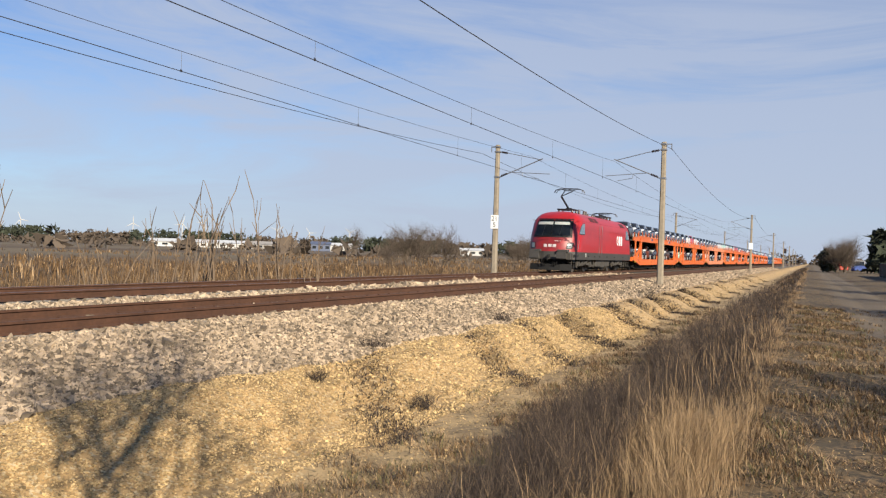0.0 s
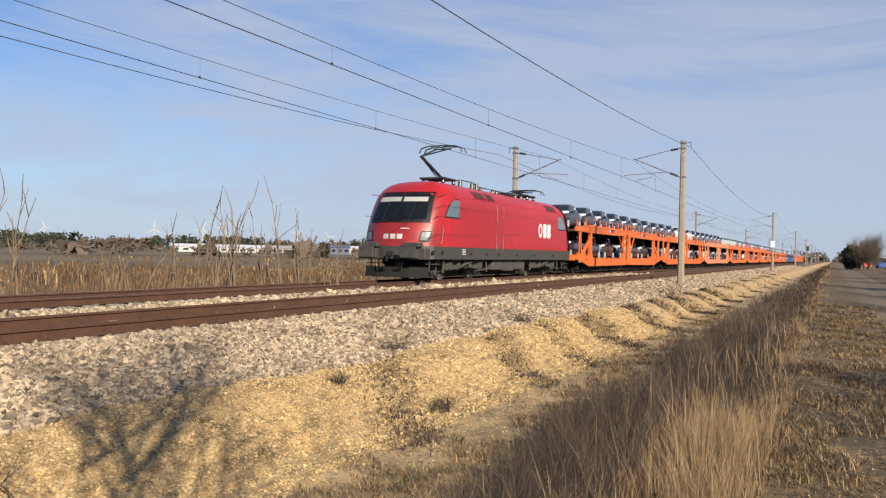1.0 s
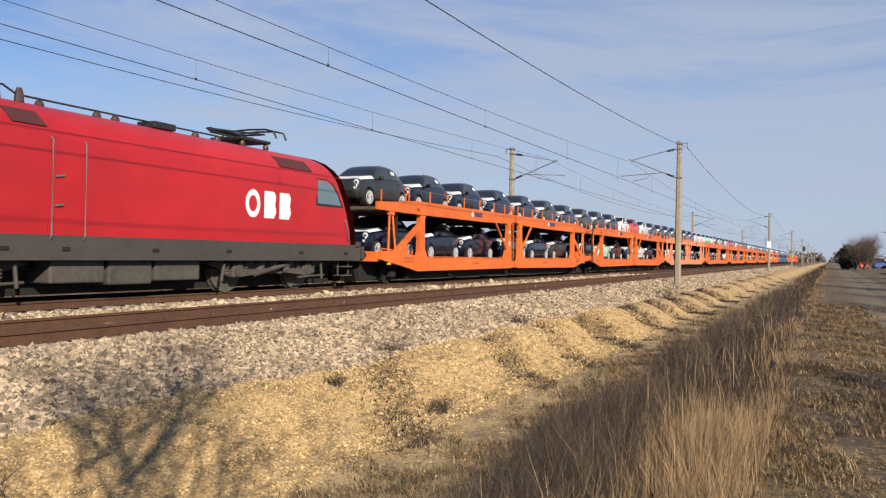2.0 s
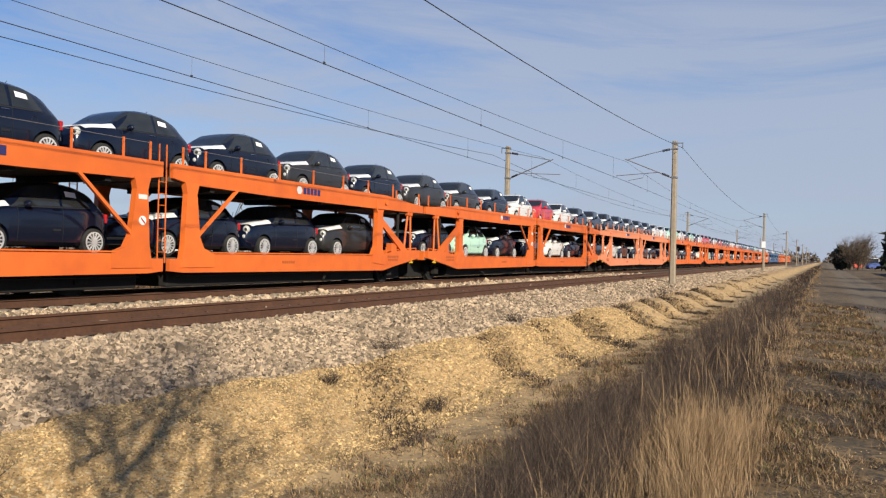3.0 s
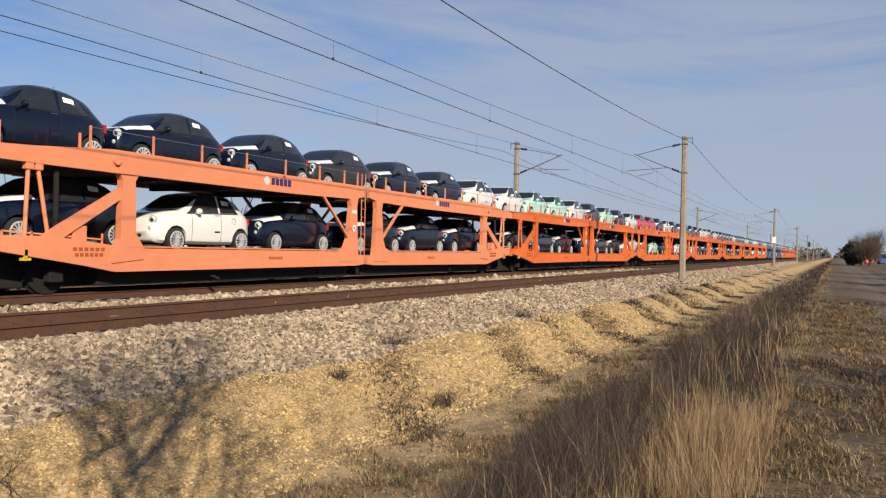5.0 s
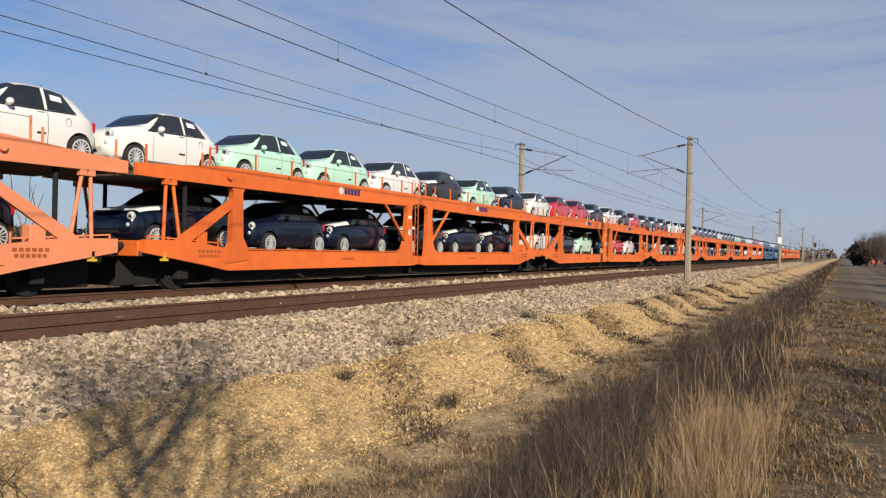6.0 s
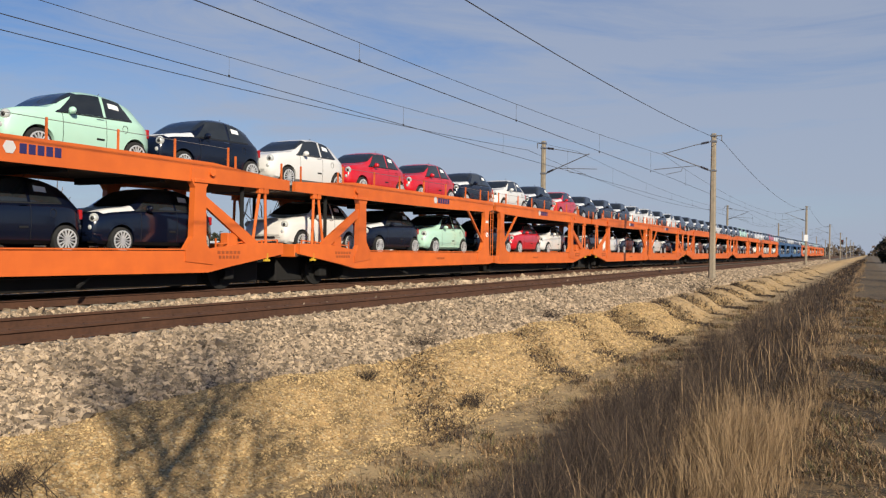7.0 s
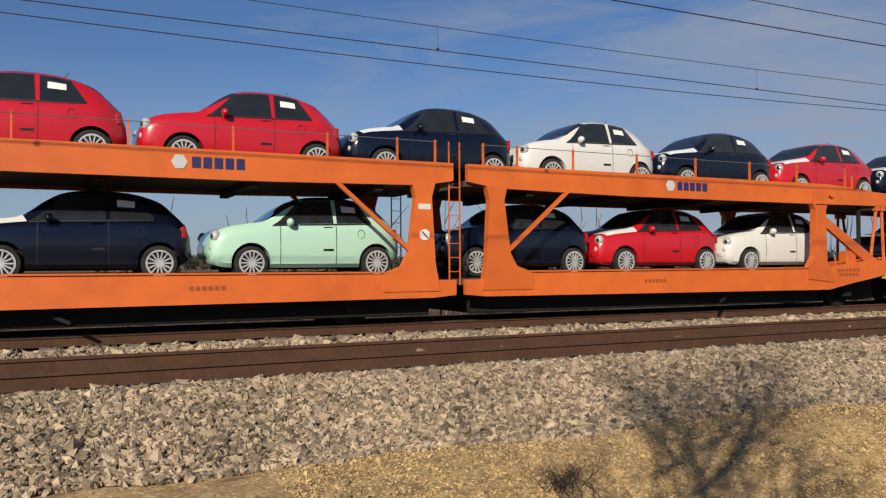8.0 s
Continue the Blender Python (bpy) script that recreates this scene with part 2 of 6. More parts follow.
def steps(*runs):
    out = []
    for a, b, s in runs:
        out += list(np.arange(a, b - 1e-6, s))
    return [float(v) for v in out]


def ground_material():
    m = bpy.data.materials.new("ground")
    m.use_nodes = True
    n, l = m.node_tree.nodes, m.node_tree.links
    b = n["Principled BSDF"]
    b.inputs["Roughness"].default_value = 0.95
    tc = n.new("ShaderNodeTexCoord")
    sp = n.new("ShaderNodeSeparateXYZ")
    l.new(tc.outputs["Object"], sp.inputs[0])

    def tex(scale, detail=6, stretch=None):
        t = n.new("ShaderNodeTexNoise")
        t.inputs["Scale"].default_value, t.inputs["Detail"].default_value = scale, detail
        if stretch:
            mp = n.new("ShaderNodeMapping")
            mp.inputs["Scale"].default_value = stretch
            l.new(tc.outputs["Object"], mp.inputs["Vector"])
            l.new(mp.outputs[0], t.inputs["Vector"])
        else:
            l.new(tc.outputs["Object"], t.inputs["Vector"])
        return t.outputs["Fac"]

    def rng(v, a, b2, lo=0.0, hi=1.0):
        r = n.new("ShaderNodeMapRange")
        for k, x in zip(("From Min", "From Max", "To Min", "To Max"), (a, b2, lo, hi)):
            r.inputs[k].default_value = x
        l.new(v, r.inputs["Value"])
        return r.outputs[0]

    def mth(op, a, c):
        q = n.new("ShaderNodeMath")
        q.operation = op
        for i, v in ((0, a), (1, c)):
            if isinstance(v, (int, float)):
                q.inputs[i].default_value = v
            else:
                l.new(v, q.inputs[i])
        return q.outputs[0]

    def blend(f, a, c):
        q = n.new("ShaderNodeMix")
        q.data_type = "RGBA"
        for i, v in ((0, f), (6, a), (7, c)):
            if isinstance(v, tuple):
                q.inputs[i].default_value = (*v, 1)
            else:
                l.new(v, q.inputs[i])
        return q.outputs[2]

    fine, mid, big = tex(34, 8), tex(4.5, 6), tex(0.8, 5)
    x = mth("ADD", sp.outputs["X"], rng(mid, 0.3, 0.7, -0.45, 0.45))
    # sand, with coarse grains
    grains = n.new("ShaderNodeTexVoronoi")
    grains.inputs["Scale"].default_value = 38
    l.new(tc.outputs["Object"], grains.inputs["Vector"])
    gcol = n.new("ShaderNodeSeparateColor")
    l.new(grains.outputs["Color"], gcol.inputs[0])
    sand = blend(rng(mid, 0.35, 0.65), (0.47, 0.305, 0.132), (0.36, 0.228, 0.096))
    sand = blend(rng(gcol.outputs[0], 0.70, 0.92, 0, 0.85), sand, (0.56, 0.45, 0.27))
    sand = blend(rng(fine, 0.50, 0.66, 0, 0.75), sand, (0.15, 0.098, 0.045))
    sand = blend(rng(tex(3.0, 6, (2.2, 0.7, 1)), 0.52, 0.66, 0, 0.7), sand, (0.072, 0.049, 0.0245))
    # dry turf
    clump, patch = tex(13, 5), tex(2.2, 4)
    turf = blend(rng(clump, 0.40, 0.58), (0.175, 0.112, 0.050), (0.033, 0.023, 0.012))
    turf = blend(rng(fine, 0.50, 0.66, 0, 0.8), turf, (0.175, 0.120, 0.058))
    turf = blend(rng(patch, 0.46, 0.62, 0, 0.75), turf, (0.0459, 0.0337, 0.0165))
    # flat strip: sandy loam with dead tufts
    loam = blend(rng(patch, 0.44, 0.62), (0.36, 0.255, 0.126), (0.20, 0.138, 0.068))
    loam = blend(rng(clump, 0.55, 0.65, 0, 0.7), loam, (0.035, 0.024, 0.013))
    loam = blend(rng(fine, 0.55, 0.68, 0, 0.7), loam, (0.2567, 0.1955, 0.1105))
    # ballast bed, darkened to put shade into the gaps between stones
    ball = blend(rng(tex(22), 0.35, 0.65), (0.13, 0.105, 0.08), (0.06, 0.05, 0.038))
    road = blend(rng(fine, 0.35, 0.65), (0.158, 0.122, 0.0792), (0.0864, 0.0648, 0.0432))
    field = blend(rng(tex(0.25, 8, (1, 0.25, 1)), 0.4, 0.6), (0.125, 0.078, 0.033), (0.08, 0.048, 0.020))
    field = blend(rng(fine, 0.4, 0.7, 0, 0.6), field, (0.17, 0.118, 0.056))
    # long bands of fields far off
    bands = blend(rng(tex(0.02, 3, (1, 0.2, 1)), 0.42, 0.58), (0.075, 0.048, 0.026), (0.13, 0.098, 0.055))
    c = blend(rng(x, -75, -60), bands, field)
    c = blend(rng(x, -17.6, -17.2), c, ball)
    c = blend(rng(x, -6.6, -6.35), c, sand)
    c = blend(rng(x, -4.5, -3.7), c, loam)
    c = blend(rng(x, -2.6, -2.0), c, turf)
    ruts = mth("MULTIPLY", rng(x, 1.0, 1.5), rng(x, 3.9, 3.4))
    c = blend(mth("MULTIPLY", ruts, rng(mid, 0.3, 0.5)), c, road)
    l.new(c, b.inputs["Base Color"])
    bp = n.new("ShaderNodeBump")
    bp.inputs["Strength"].default_value, bp.inputs["Distance"].default_value = 0.5, 0.012
    l.new(mth("ADD", fine, gcol.outputs[0]), bp.inputs["Height"])
    l.new(bp.outputs[0], b.inputs["Normal"])
    return m


gx = [-4000, -2000, -900, -400, -200, -120, -80] + steps((-60, -20, 4), (-20, -16, 0.5), (-16, -8, 2.0), (-8.3, -6.8, 0.3), (-6.8, -2.0, 0.12), (-2, 4.6, 0.2), (4.6, 9, 1), (10, 60, 10)) + [60, 150, 400, 1000, 4000]
gy = [-4000, -1000, -300, -100, -40, -15, -6] + steps((-3, 14, 0.12), (14, 30, 0.22), (30, 60, 0.5), (60, 120, 2), (120, 300, 12), (300, 1000, 100)) + [1000, 2000, 4000]
ground = new("ground", grid_mesh("ground", sorted(set(round(v, 3) for v in gx)), gy, ground_z))
ground.data.materials.append(ground_material())
tagged(ground, "dry sandy ground with a washed-out berm, dead turf and brown fields", "ground", kind="structure")


# ---- tracks ----
def rail_bm(y0, y1):
    """Flat-bottomed rail profile, head top at z = 0."""
    half = [(0.036, -0.002), (0.036, -0.034), (0.010, -0.048), (0.009, -0.135), (0.066, -0.155), (0.068, -0.168)]
    prof = [(-0.030, 0.0), (0.030, 0.0)] + half + [(-x, z) for x, z in half[::-1]]
    bm = B()
    rows = [[bm.verts.new((x, y, z)) for x, z in prof] for y in (y0, y1)]
    k = len(prof)
    for i in range(k):
        f = bm.faces.new((rows[0][i], rows[0][(i + 1) % k], rows[1][(i + 1) % k], rows[1][i]))
        f.material_index = 1 if i == 0 else 0
    bmesh.ops.recalc_face_normals(bm, faces=bm.faces)
    return bm


for pair, word in ((NEAR, "rusty brown"), (FAR, "worn bright-topped")):
    tr = empty("railway_track", pose((pair[0] + pair[1]) / 2, 0, RAIL), f"{word} straight railway track on a stone ballast bed", "track", kind="structure")
    for x in pair:
        part("rail", rail_bm(-60, 1500), [RUST, RUST if pair is NEAR else RAIL_TOP], tr, at=pose(x - (pair[0] + pair[1]) / 2, 0, 0))


# small unevenness of the run: metres ahead of the steady pace at some seconds
PACE_T = [0.0, 0.5, 1.0, 1.5, 3.0, 3.5, 4.0, 4.5, 6.0, 6.5, 7.0, 7.5, 8.0]
PACE_Y = [-1.3, -0.7, -0.5, 0.05, 0.30, 0.38, 0.36, -0.38, 0.30, -0.52, -0.62, 0.15, 0.0]


def gone(t):
    """Metres that the train has run by t seconds; it gathers a little speed."""
    return SPEED * t + 0.05 * t * t + lerp(t, PACE_T, PACE_Y)


def train_rows(y):
    """Rows for a thing of the train that is at y along the track at the start."""
    return [(t, pose(XT, y - gone(t), RAIL)) for t in (0.0, 0.5, 1.0, 1.5, 2.0, 2.5, 3.0, 3.5, 4.0, 4.5, 5.0, 5.5, 6.0, 6.5, 7.0, 7.5, 8.0)]


MOVING = []


# ---- locomotive ----
LOCO_Y = 46.9                # its nose at the start
LB = 18.45                   # body length from the local origin
F0 = 0.32                    # set-back of the front
HW_Z = [1.30, 2.0, 3.10, 3.28, 3.50, 3.68, 3.80, 3.88, 3.93]
HW_X = [1.48, 1.49, 1.49, 1.46, 1.33, 1.14, 0.90, 0.55, 0.0]
NOSE_Z = [0.75, 1.30, 1.70, 2.20, 2.60, 3.00, 3.30, 3.55, 3.70, 3.80, 3.88, 3.93]
NOSE_Y = [0.10, 0.03, 0.08, 0.26, 0.47, 0.72, 0.97, 1.27, 1.55, 1.85, 2.25, 2.75]


def nose(x, z):
    return F0 + lerp(z, NOSE_Z, NOSE_Y) + 0.58 * abs(x / 1.49) ** 2.4


def half_w(z):
    return lerp(z, HW_Z, HW_X)


def face_patch(bm, x0, x1, z0, z1, off, nx=8, nz=8, taper=0.0, back=False):
    """A patch of the cab front, off metres proud; taper narrows it towards the top."""
    g = []
    for j in range(nz + 1):
        z = z0 + (z1 - z0) * j / nz
        k = 1 - taper * j / nz
        row = []
        for i in range(nx + 1):
            x = (x0 + (x1 - x0) * i / nx) * k
            y = nose(x, z) - off
            row.append(bm.verts.new((x, LB + F0 - y if back else y, z + off * 0.4)))
        g.append(row)
    for j in range(nz):
        for i in range(nx):
            bm.faces.new((g[j][i], g[j][i + 1], g[j + 1][i + 1], g[j + 1][i]))
    bmesh.ops.solidify(bm, geom=bm.faces[:], thickness=-0.012)
    bmesh.ops.recalc_face_normals(bm, faces=bm.faces)
    return bm


def side_patch(bm, poly, sgn, off):
    """A flat-sided patch of (y, z) points on the body side, off metres proud."""
    A = [bm.verts.new((sgn * (half_w(z) + off), y, z)) for y, z in poly]
    Bv = [bm.verts.new((sgn * (half_w(z) - 0.02), y, z)) for y, z in poly]
    n = len(poly)
    bm.faces.new(A)
    for i in range(n):
        bm.faces.new((A[i], A[(i + 1) % n], Bv[(i + 1) % n], Bv[i]))
    bmesh.ops.recalc_face_normals(bm, faces=bm.faces)
    return bm


def loco_body():
    """The red shell: sides and roof, and the two curved cab fronts."""
    bm = B()
    zs = [1.30, 1.5, 1.7, 2.0, 2.3, 2.6, 2.85, 3.10, 3.28, 3.50, 3.68, 3.80, 3.88, 3.93]
    nx = 12
    ys = 10
    for back in (False, True):
        grid = []
        for z in zs:
            w = half_w(z)
            grid.append([bm.verts.new((w * (2 * i / nx - 1), LB + F0 - nose(w * (2 * i / nx - 1), z) if back else nose(w * (2 * i / nx - 1), z), z)) for i in range(nx + 1)])
        for j in range(len(zs) - 1):
            for i in range(nx):
                bm.faces.new((grid[j][i], grid[j][i + 1], grid[j + 1][i + 1], grid[j + 1][i]))
    for sgn in (-1, 1):
        rows = []
        for z in zs:
            w = half_w(z)
            y0 = nose(w, z)
            rows.append([bm.verts.new((sgn * w, y0 + (LB - 2 * y0) * i / ys, z)) for i in range(ys + 1)])
        for j in range(len(zs) - 1):
            for i in range(ys):
                bm.faces.new((rows[j][i], rows[j][i + 1], rows[j + 1][i + 1], rows[j + 1][i]))
    bmesh.ops.remove_doubles(bm, verts=bm.verts, dist=0.004)
    bmesh.ops.recalc_face_normals(bm, faces=bm.faces)
    return bm


def skirt_bm():
    """Grey lower body band with pointed corners."""
    bm = B()
    for z0, z1 in ((0.82, 1.302),):
        pts = []
        for back in (False, True):
            row = [(x, (LB + F0 - nose(x, 1.3)) if back else nose(x, 1.3)) for x in np.linspace(-1.46, 1.46, 9)]
            pts += row if not back else row[::-1]
        lo = [bm.verts.new((x, y, z0)) for x, y in pts]
        hi = [bm.verts.new((x * 1.015, y, z1)) for x, y in pts]
        n = len(pts)
        for i in range(n):
            bm.faces.new((lo[i], lo[(i + 1) % n], hi[(i + 1) % n], hi[i]))
        bm.faces.new(lo)
        bm.faces.new(hi)
    bmesh.ops.recalc_face_normals(bm, faces=bm.faces)
    return bm


def ring(bm, c, r0, r1, x, sgn, seg=24):
    """A flat ring about (y, z) = c on the side wall at x."""
    loops = []
    for r, xx in ((r0, x - sgn * 0.02), (r0, x), (r1, x), (r1, x - sgn * 0.02)):
        loops.append([bm.verts.new((xx, c[0] + r * math.cos(2 * math.pi * k / seg), c[1] + r * math.sin(2 * math.pi * k / seg) * 1.25)) for k in range(seg)])
    for A, C in zip(loops, loops[1:]):
        for k in range(seg):
            bm.faces.new((A[k], A[(k + 1) % seg], C[(k + 1) % seg], C[k]))
    bmesh.ops.recalc_face_normals(bm, faces=bm.faces)
    return bm


TAIL = mat("tail_lamp_red", (0.35, 0.01, 0.012), 0.2, 0, 0.1, 10)
LENS = mat("lamp_lens", (0.5, 0.52, 0.51), 0.12, 0.2, 0.1, 20)
VENT = mat("vent_grille_dark_red", (0.07, 0.015, 0.015), 0.7, 0, 0.3, 10)
SEAM = mat("dark_red_seam", (0.20, 0.012, 0.015), 0.6, 0, 0.1, 10)
SUNBLIND = mat("pale_sun_blind", (0.62, 0.63, 0.60), 0.6, 0, 0.05, 5)
CABGLASS = mat("cab_glazing", (0.018, 0.022, 0.024), 0.06, 0, 0.3, 2, coat=0.5)
SIDEGLASS = mat("bluish_side_glazing", (0.10, 0.15, 0.18), 0.08, 0, 0.2, 2, coat=0.5)
INSUL = mat("roof_insulator_brown", (0.05, 0.028, 0.022), 0.35, 0, 0.2, 10)
PANTO = mat("pantograph_dark_steel", (0.035, 0.035, 0.04), 0.5, 0.5, 0.2, 10)
WHEEL = mat("dusty_wheel_steel", (0.10, 0.085, 0.07), 0.7, 0.2, 0.3, 10)


def wheelset(parent, y, r, label="", gauge=0.753, m=None):
    """Two wheels on an axle, keyed to roll; its own part of the thing."""
    bm = B()
    for sx in (-1, 1):
        disc(bm, (sx * gauge, 0, 0), r, 0.13, "x", 28)
        disc(bm, (sx * (gauge - 0.07), 0, 0), r + 0.028, 0.03, "x", 28)
        disc(bm, (sx * (gauge + 0.06), 0, 0), r * 0.78, 0.03, "x", 24)
        disc(bm, (sx * (gauge + 0.09), 0, 0), r * 0.30, 0.06, "x", 12)
        for k in range(5):
            a = k * 2 * math.pi / 5
            disc(bm, (sx * (gauge + 0.085), r * 0.55 * math.cos(a), r * 0.55 * math.sin(a)), 0.05, 0.04, "x", 8)
    disc(bm, (0, 0, 0), 0.09, 2 * gauge, "x", 10)
    ob = part("wheelset", bm, m or WHEEL, parent, label, at=pose(0, y, r))
    return ob


ROLLING = []                 # (wheelset, y, radius)


def build_loco():
    L = empty("locomotive", pose(XT, LOCO_Y, RAIL), "red electric locomotive, dusty grey skirt, raised pantograph, on the track", "locomotive")
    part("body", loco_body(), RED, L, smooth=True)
    sk = part("skirt", skirt_bm(), GREY, L, "dusty dark grey lower body band")
    # cab fronts
    for back in (False, True):
        for x0, x1 in ((-1.12, -0.03), (0.03, 1.12)):
            w = part("windscreen", face_patch(B(), x0, x1, 2.30, 3.30, 0.012, 6, 8, 0.10, back), CABGLASS, L, "raked dark windscreen pane")
            part("sun_blind", face_patch(B(), x0 * 0.9 + 0.05 * (1 if x0 > -0.5 else -1), x1 * 0.9, 2.98, 3.16, 0.028, 4, 2, 0.02, back), SUNBLIND, w, "pale roller blind pulled partly down")
        part("windscreen_surround", face_patch(B(), -1.26, 1.26, 2.18, 3.38, 0.004, 10, 8, 0.09, back), DARK, L)
        for x in (-0.62, 0.5):
            bm = B()
            y = lambda xx, zz: (LB + F0 - nose(xx, zz) + 0.03) if back else nose(xx, zz) - 0.03
            beam(bm, (x, y(x, 2.22), 2.22), (x + 0.10, y(x + 0.1, 2.95), 2.95), 0.022)
            beam(bm, (x - 0.2, y(x - 0.2, 2.2), 2.2), (x + 0.25, y(x + 0.25, 2.24), 2.24), 0.04)
            part("wiper", bm, DARK, L)
        for x0, x1 in ((-1.32, -0.98), (0.98, 1.32)):
            h = part("headlight", face_patch(B(), x0, x1, 1.46, 1.86, 0.010, 4, 4, -0.06, back), DARK, L)
            part("lens", face_patch(B(), x0 + 0.05, x1 - 0.05, 1.51, 1.81, 0.022, 4, 4, -0.05, back), LENS, h, "clear slanted headlamp glass")
        # white emblem blocks on the nose
        for x in (-0.30, 0.0, 0.28):
            part("emblem", face_patch(B(), x - 0.11, x + 0.11, 1.56, 1.74, 0.008, 3, 2, 0, back), WHITE, L, "white emblem block")
        part("number_bar", face_patch(B(), 0.25, 0.62, 1.93, 1.97, 0.008, 3, 1, 0, back), SUNBLIND, L)
        yy = (lambda v: LB - v) if back else (lambda v: v + F0)
        # buffer beam, buffers, coupling hoses, plough
        bm = B()
        box(bm, -1.35, 1.35, min(yy(0.10), yy(0.55)), max(yy(0.10), yy(0.55)), 0.80, 1.22, 0.03)
        part("buffer_beam", bm, GREY, L)
        for x in (-0.875, 0.875):
            bm = B()
            disc(bm, (x, yy(-0.12), 1.05), 0.13, 0.5, "y", 14)
            box(bm, x - 0.32, x + 0.32, min(yy(-0.40), yy(-0.33)), max(yy(-0.40), yy(-0.33)), 0.86, 1.26, 0.02)
            box(bm, x - 0.22, x + 0.22, min(yy(-0.05), yy(0.15)), max(yy(-0.05), yy(0.15)), 0.84, 1.26, 0.02)
            part("buffer", bm, GREY, L, "rectangular steel buffer")
            bm = B()
            box(bm, x - 0.34, x + 0.34, min(yy(-0.15), yy(0.2)), max(yy(-0.15), yy(0.2)), 1.26, 1.42, 0.02)
            part("step_box", bm, GREY, L)
        bm = B()
        beam(bm, (0, yy(0.1), 1.03), (0, yy(-0.35), 1.0), 0.10, 0.16)
        beam(bm, (0, yy(-0.3), 1.0), (0, yy(-0.36), 0.72), 0.06)
        part("coupling_hook", bm, BLACK, L)
        for x in (-0.45, -0.3, 0.3, 0.42, 0.55):
            bm = B()
            rod(bm, [(x, yy(0.1), 0.85), (x, yy(-0.14), 0.72), (x * 0.9, yy(-0.16), 0.5), (x * 0.7, yy(-0.02), 0.42)], 0.025)
            part("brake_hose", bm, BLACK, L)
        bm = B()
        pts = [(-1.35, 0.35), (-0.7, 0.02), (0, -0.05), (0.7, 0.02), (1.35, 0.35)]
        for (xa, ya), (xb, yb) in zip(pts, pts[1:]):
            q = [bm.verts.new(p) for p in ((xa, yy(ya), 0.14), (xb, yy(yb), 0.14), (xb, yy(yb + 0.10), 0.52), (xa, yy(ya + 0.10), 0.52))]
            bm.faces.new(q)
        bmesh.ops.remove_doubles(bm, verts=bm.verts, dist=0.002)
        bmesh.ops.solidify(bm, geom=bm.faces[:], thickness=0.02)
        bmesh.ops.recalc_face_normals(bm, faces=bm.faces)
        part("snow_plough", bm, BLACK, L, "dusty steel rail guard")
        for x in (-1.25, 1.25):
            bm = B()
            for z in (0.35, 0.62):
                box(bm, x - 0.15, x + 0.15, min(yy(0.65), yy(1.25)), max(yy(0.65), yy(1.25)), z, z + 0.03)
            beam(bm, (x, yy(0.66), 0.35), (x, yy(0.66), 0.85), 0.04)
            beam(bm, (x, yy(1.24), 0.35), (x, yy(1.24), 0.85), 0.04)
            part("cab_step", bm, BOGIE, L)
        # cab side windows with a curved leading edge, mirror strip, white nose handrail
        for sg in (-1, 1):
            poly = [(1.50, 2.46), (1.72, 2.78), (2.0, 3.02), (2.3, 3.12), (2.72, 3.12), (2.72, 2.46)]
            out = [(1.36, 2.40), (1.64, 2.80), (1.96, 3.10), (2.28, 3.19), (2.79, 3.19), (2.79, 2.40)]
            w = part("cab_side_window", side_patch(B(), [(yy(y), z) for y, z in poly], sg, 0.012), SIDEGLASS, L, "curved bluish cab side window")
            part("window_frame", side_patch(B(), [(yy(y), z) for y, z in out], sg, 0.005), DARK, w)
            bm = B()
            rod(bm, [(sg * 1.50, yy(1.02), 1.42), (sg * 1.53, yy(1.08), 1.45), (sg * 1.53, yy(1.26), 2.0), (sg * 1.50, yy(1.28), 2.04)], 0.018)
            part("handrail", bm, STEEL, L)
    # doors, vents, emblem blocks, seams
    for sg in (-1, 1):
        for y0, y1 in ((6.95, 7.65),):
            d = part("side_door", side_patch(B(), [(y0, 1.30), (y0, 3.16), (y1, 3.16), (y1, 1.30)], sg, 0.006), RED, L)
            for y in (y0 - 0.03, y1 + 0.03):
                bm = B()
                rod(bm, [(sg * 1.49, y, 1.22), (sg * 1.535, y, 1.28), (sg * 1.535, y, 3.10), (sg * 1.47, y, 3.16)], 0.017)
                part("handrail", bm, STEEL, d, "thin steel grab rail")
            for z in (1.86, 2.42):
                bm = B()
                beam(bm, (sg * 1.515, y0 + 0.05, z), (sg * 1.515, y0 + 0.24, z + 0.03), 0.035)
                part("door_handle", bm, STEEL, d)
            for y in (y0 - 0.08, y1 + 0.08):
                part("door_seam", side_patch(B(), [(y - 0.012, 1.30), (y - 0.012, 3.2), (y + 0.012, 3.2), (y + 0.012, 1.30)], sg, 0.003), SEAM, L)
        for y0, y1 in ((4.6, 5.85), (6.0, 6.85), (13.9, 15.5), (11.8, 12.4)) if sg == 1 else ((4.6, 5.85), (12.0, 13.4)):
            if y0 == 11.8:
                continue
            part("roof_vent", side_patch(B(), [(y0 + 0.12, 3.34), (y0, 3.62), (y1 - 0.12, 3.62), (y1, 3.34)], sg, 0.035), VENT, L, "dark slatted roof vent")
        for y in (12.85, 13.55, 14.2):
            bm = B()
            if y < 13:
                ring(bm, (y, 2.28), 0.17, 0.285, sg * 1.496, sg)
            else:
                side_patch(bm, [(y - 0.24, 1.93), (y - 0.24, 2.63), (y + 0.16, 2.63), (y + 0.24, 2.5), (y + 0.2, 2.28), (y + 0.26, 2.1), (y + 0.16, 1.93)], sg, 0.006)
            part("emblem", bm, WHITE, L, "white emblem block")
        part("body_seam", side_patch(B(), [(1.3, 3.27), (1.3, 3.29), (17.2, 3.29), (17.2, 3.27)], sg, 0.004), SEAM, L)
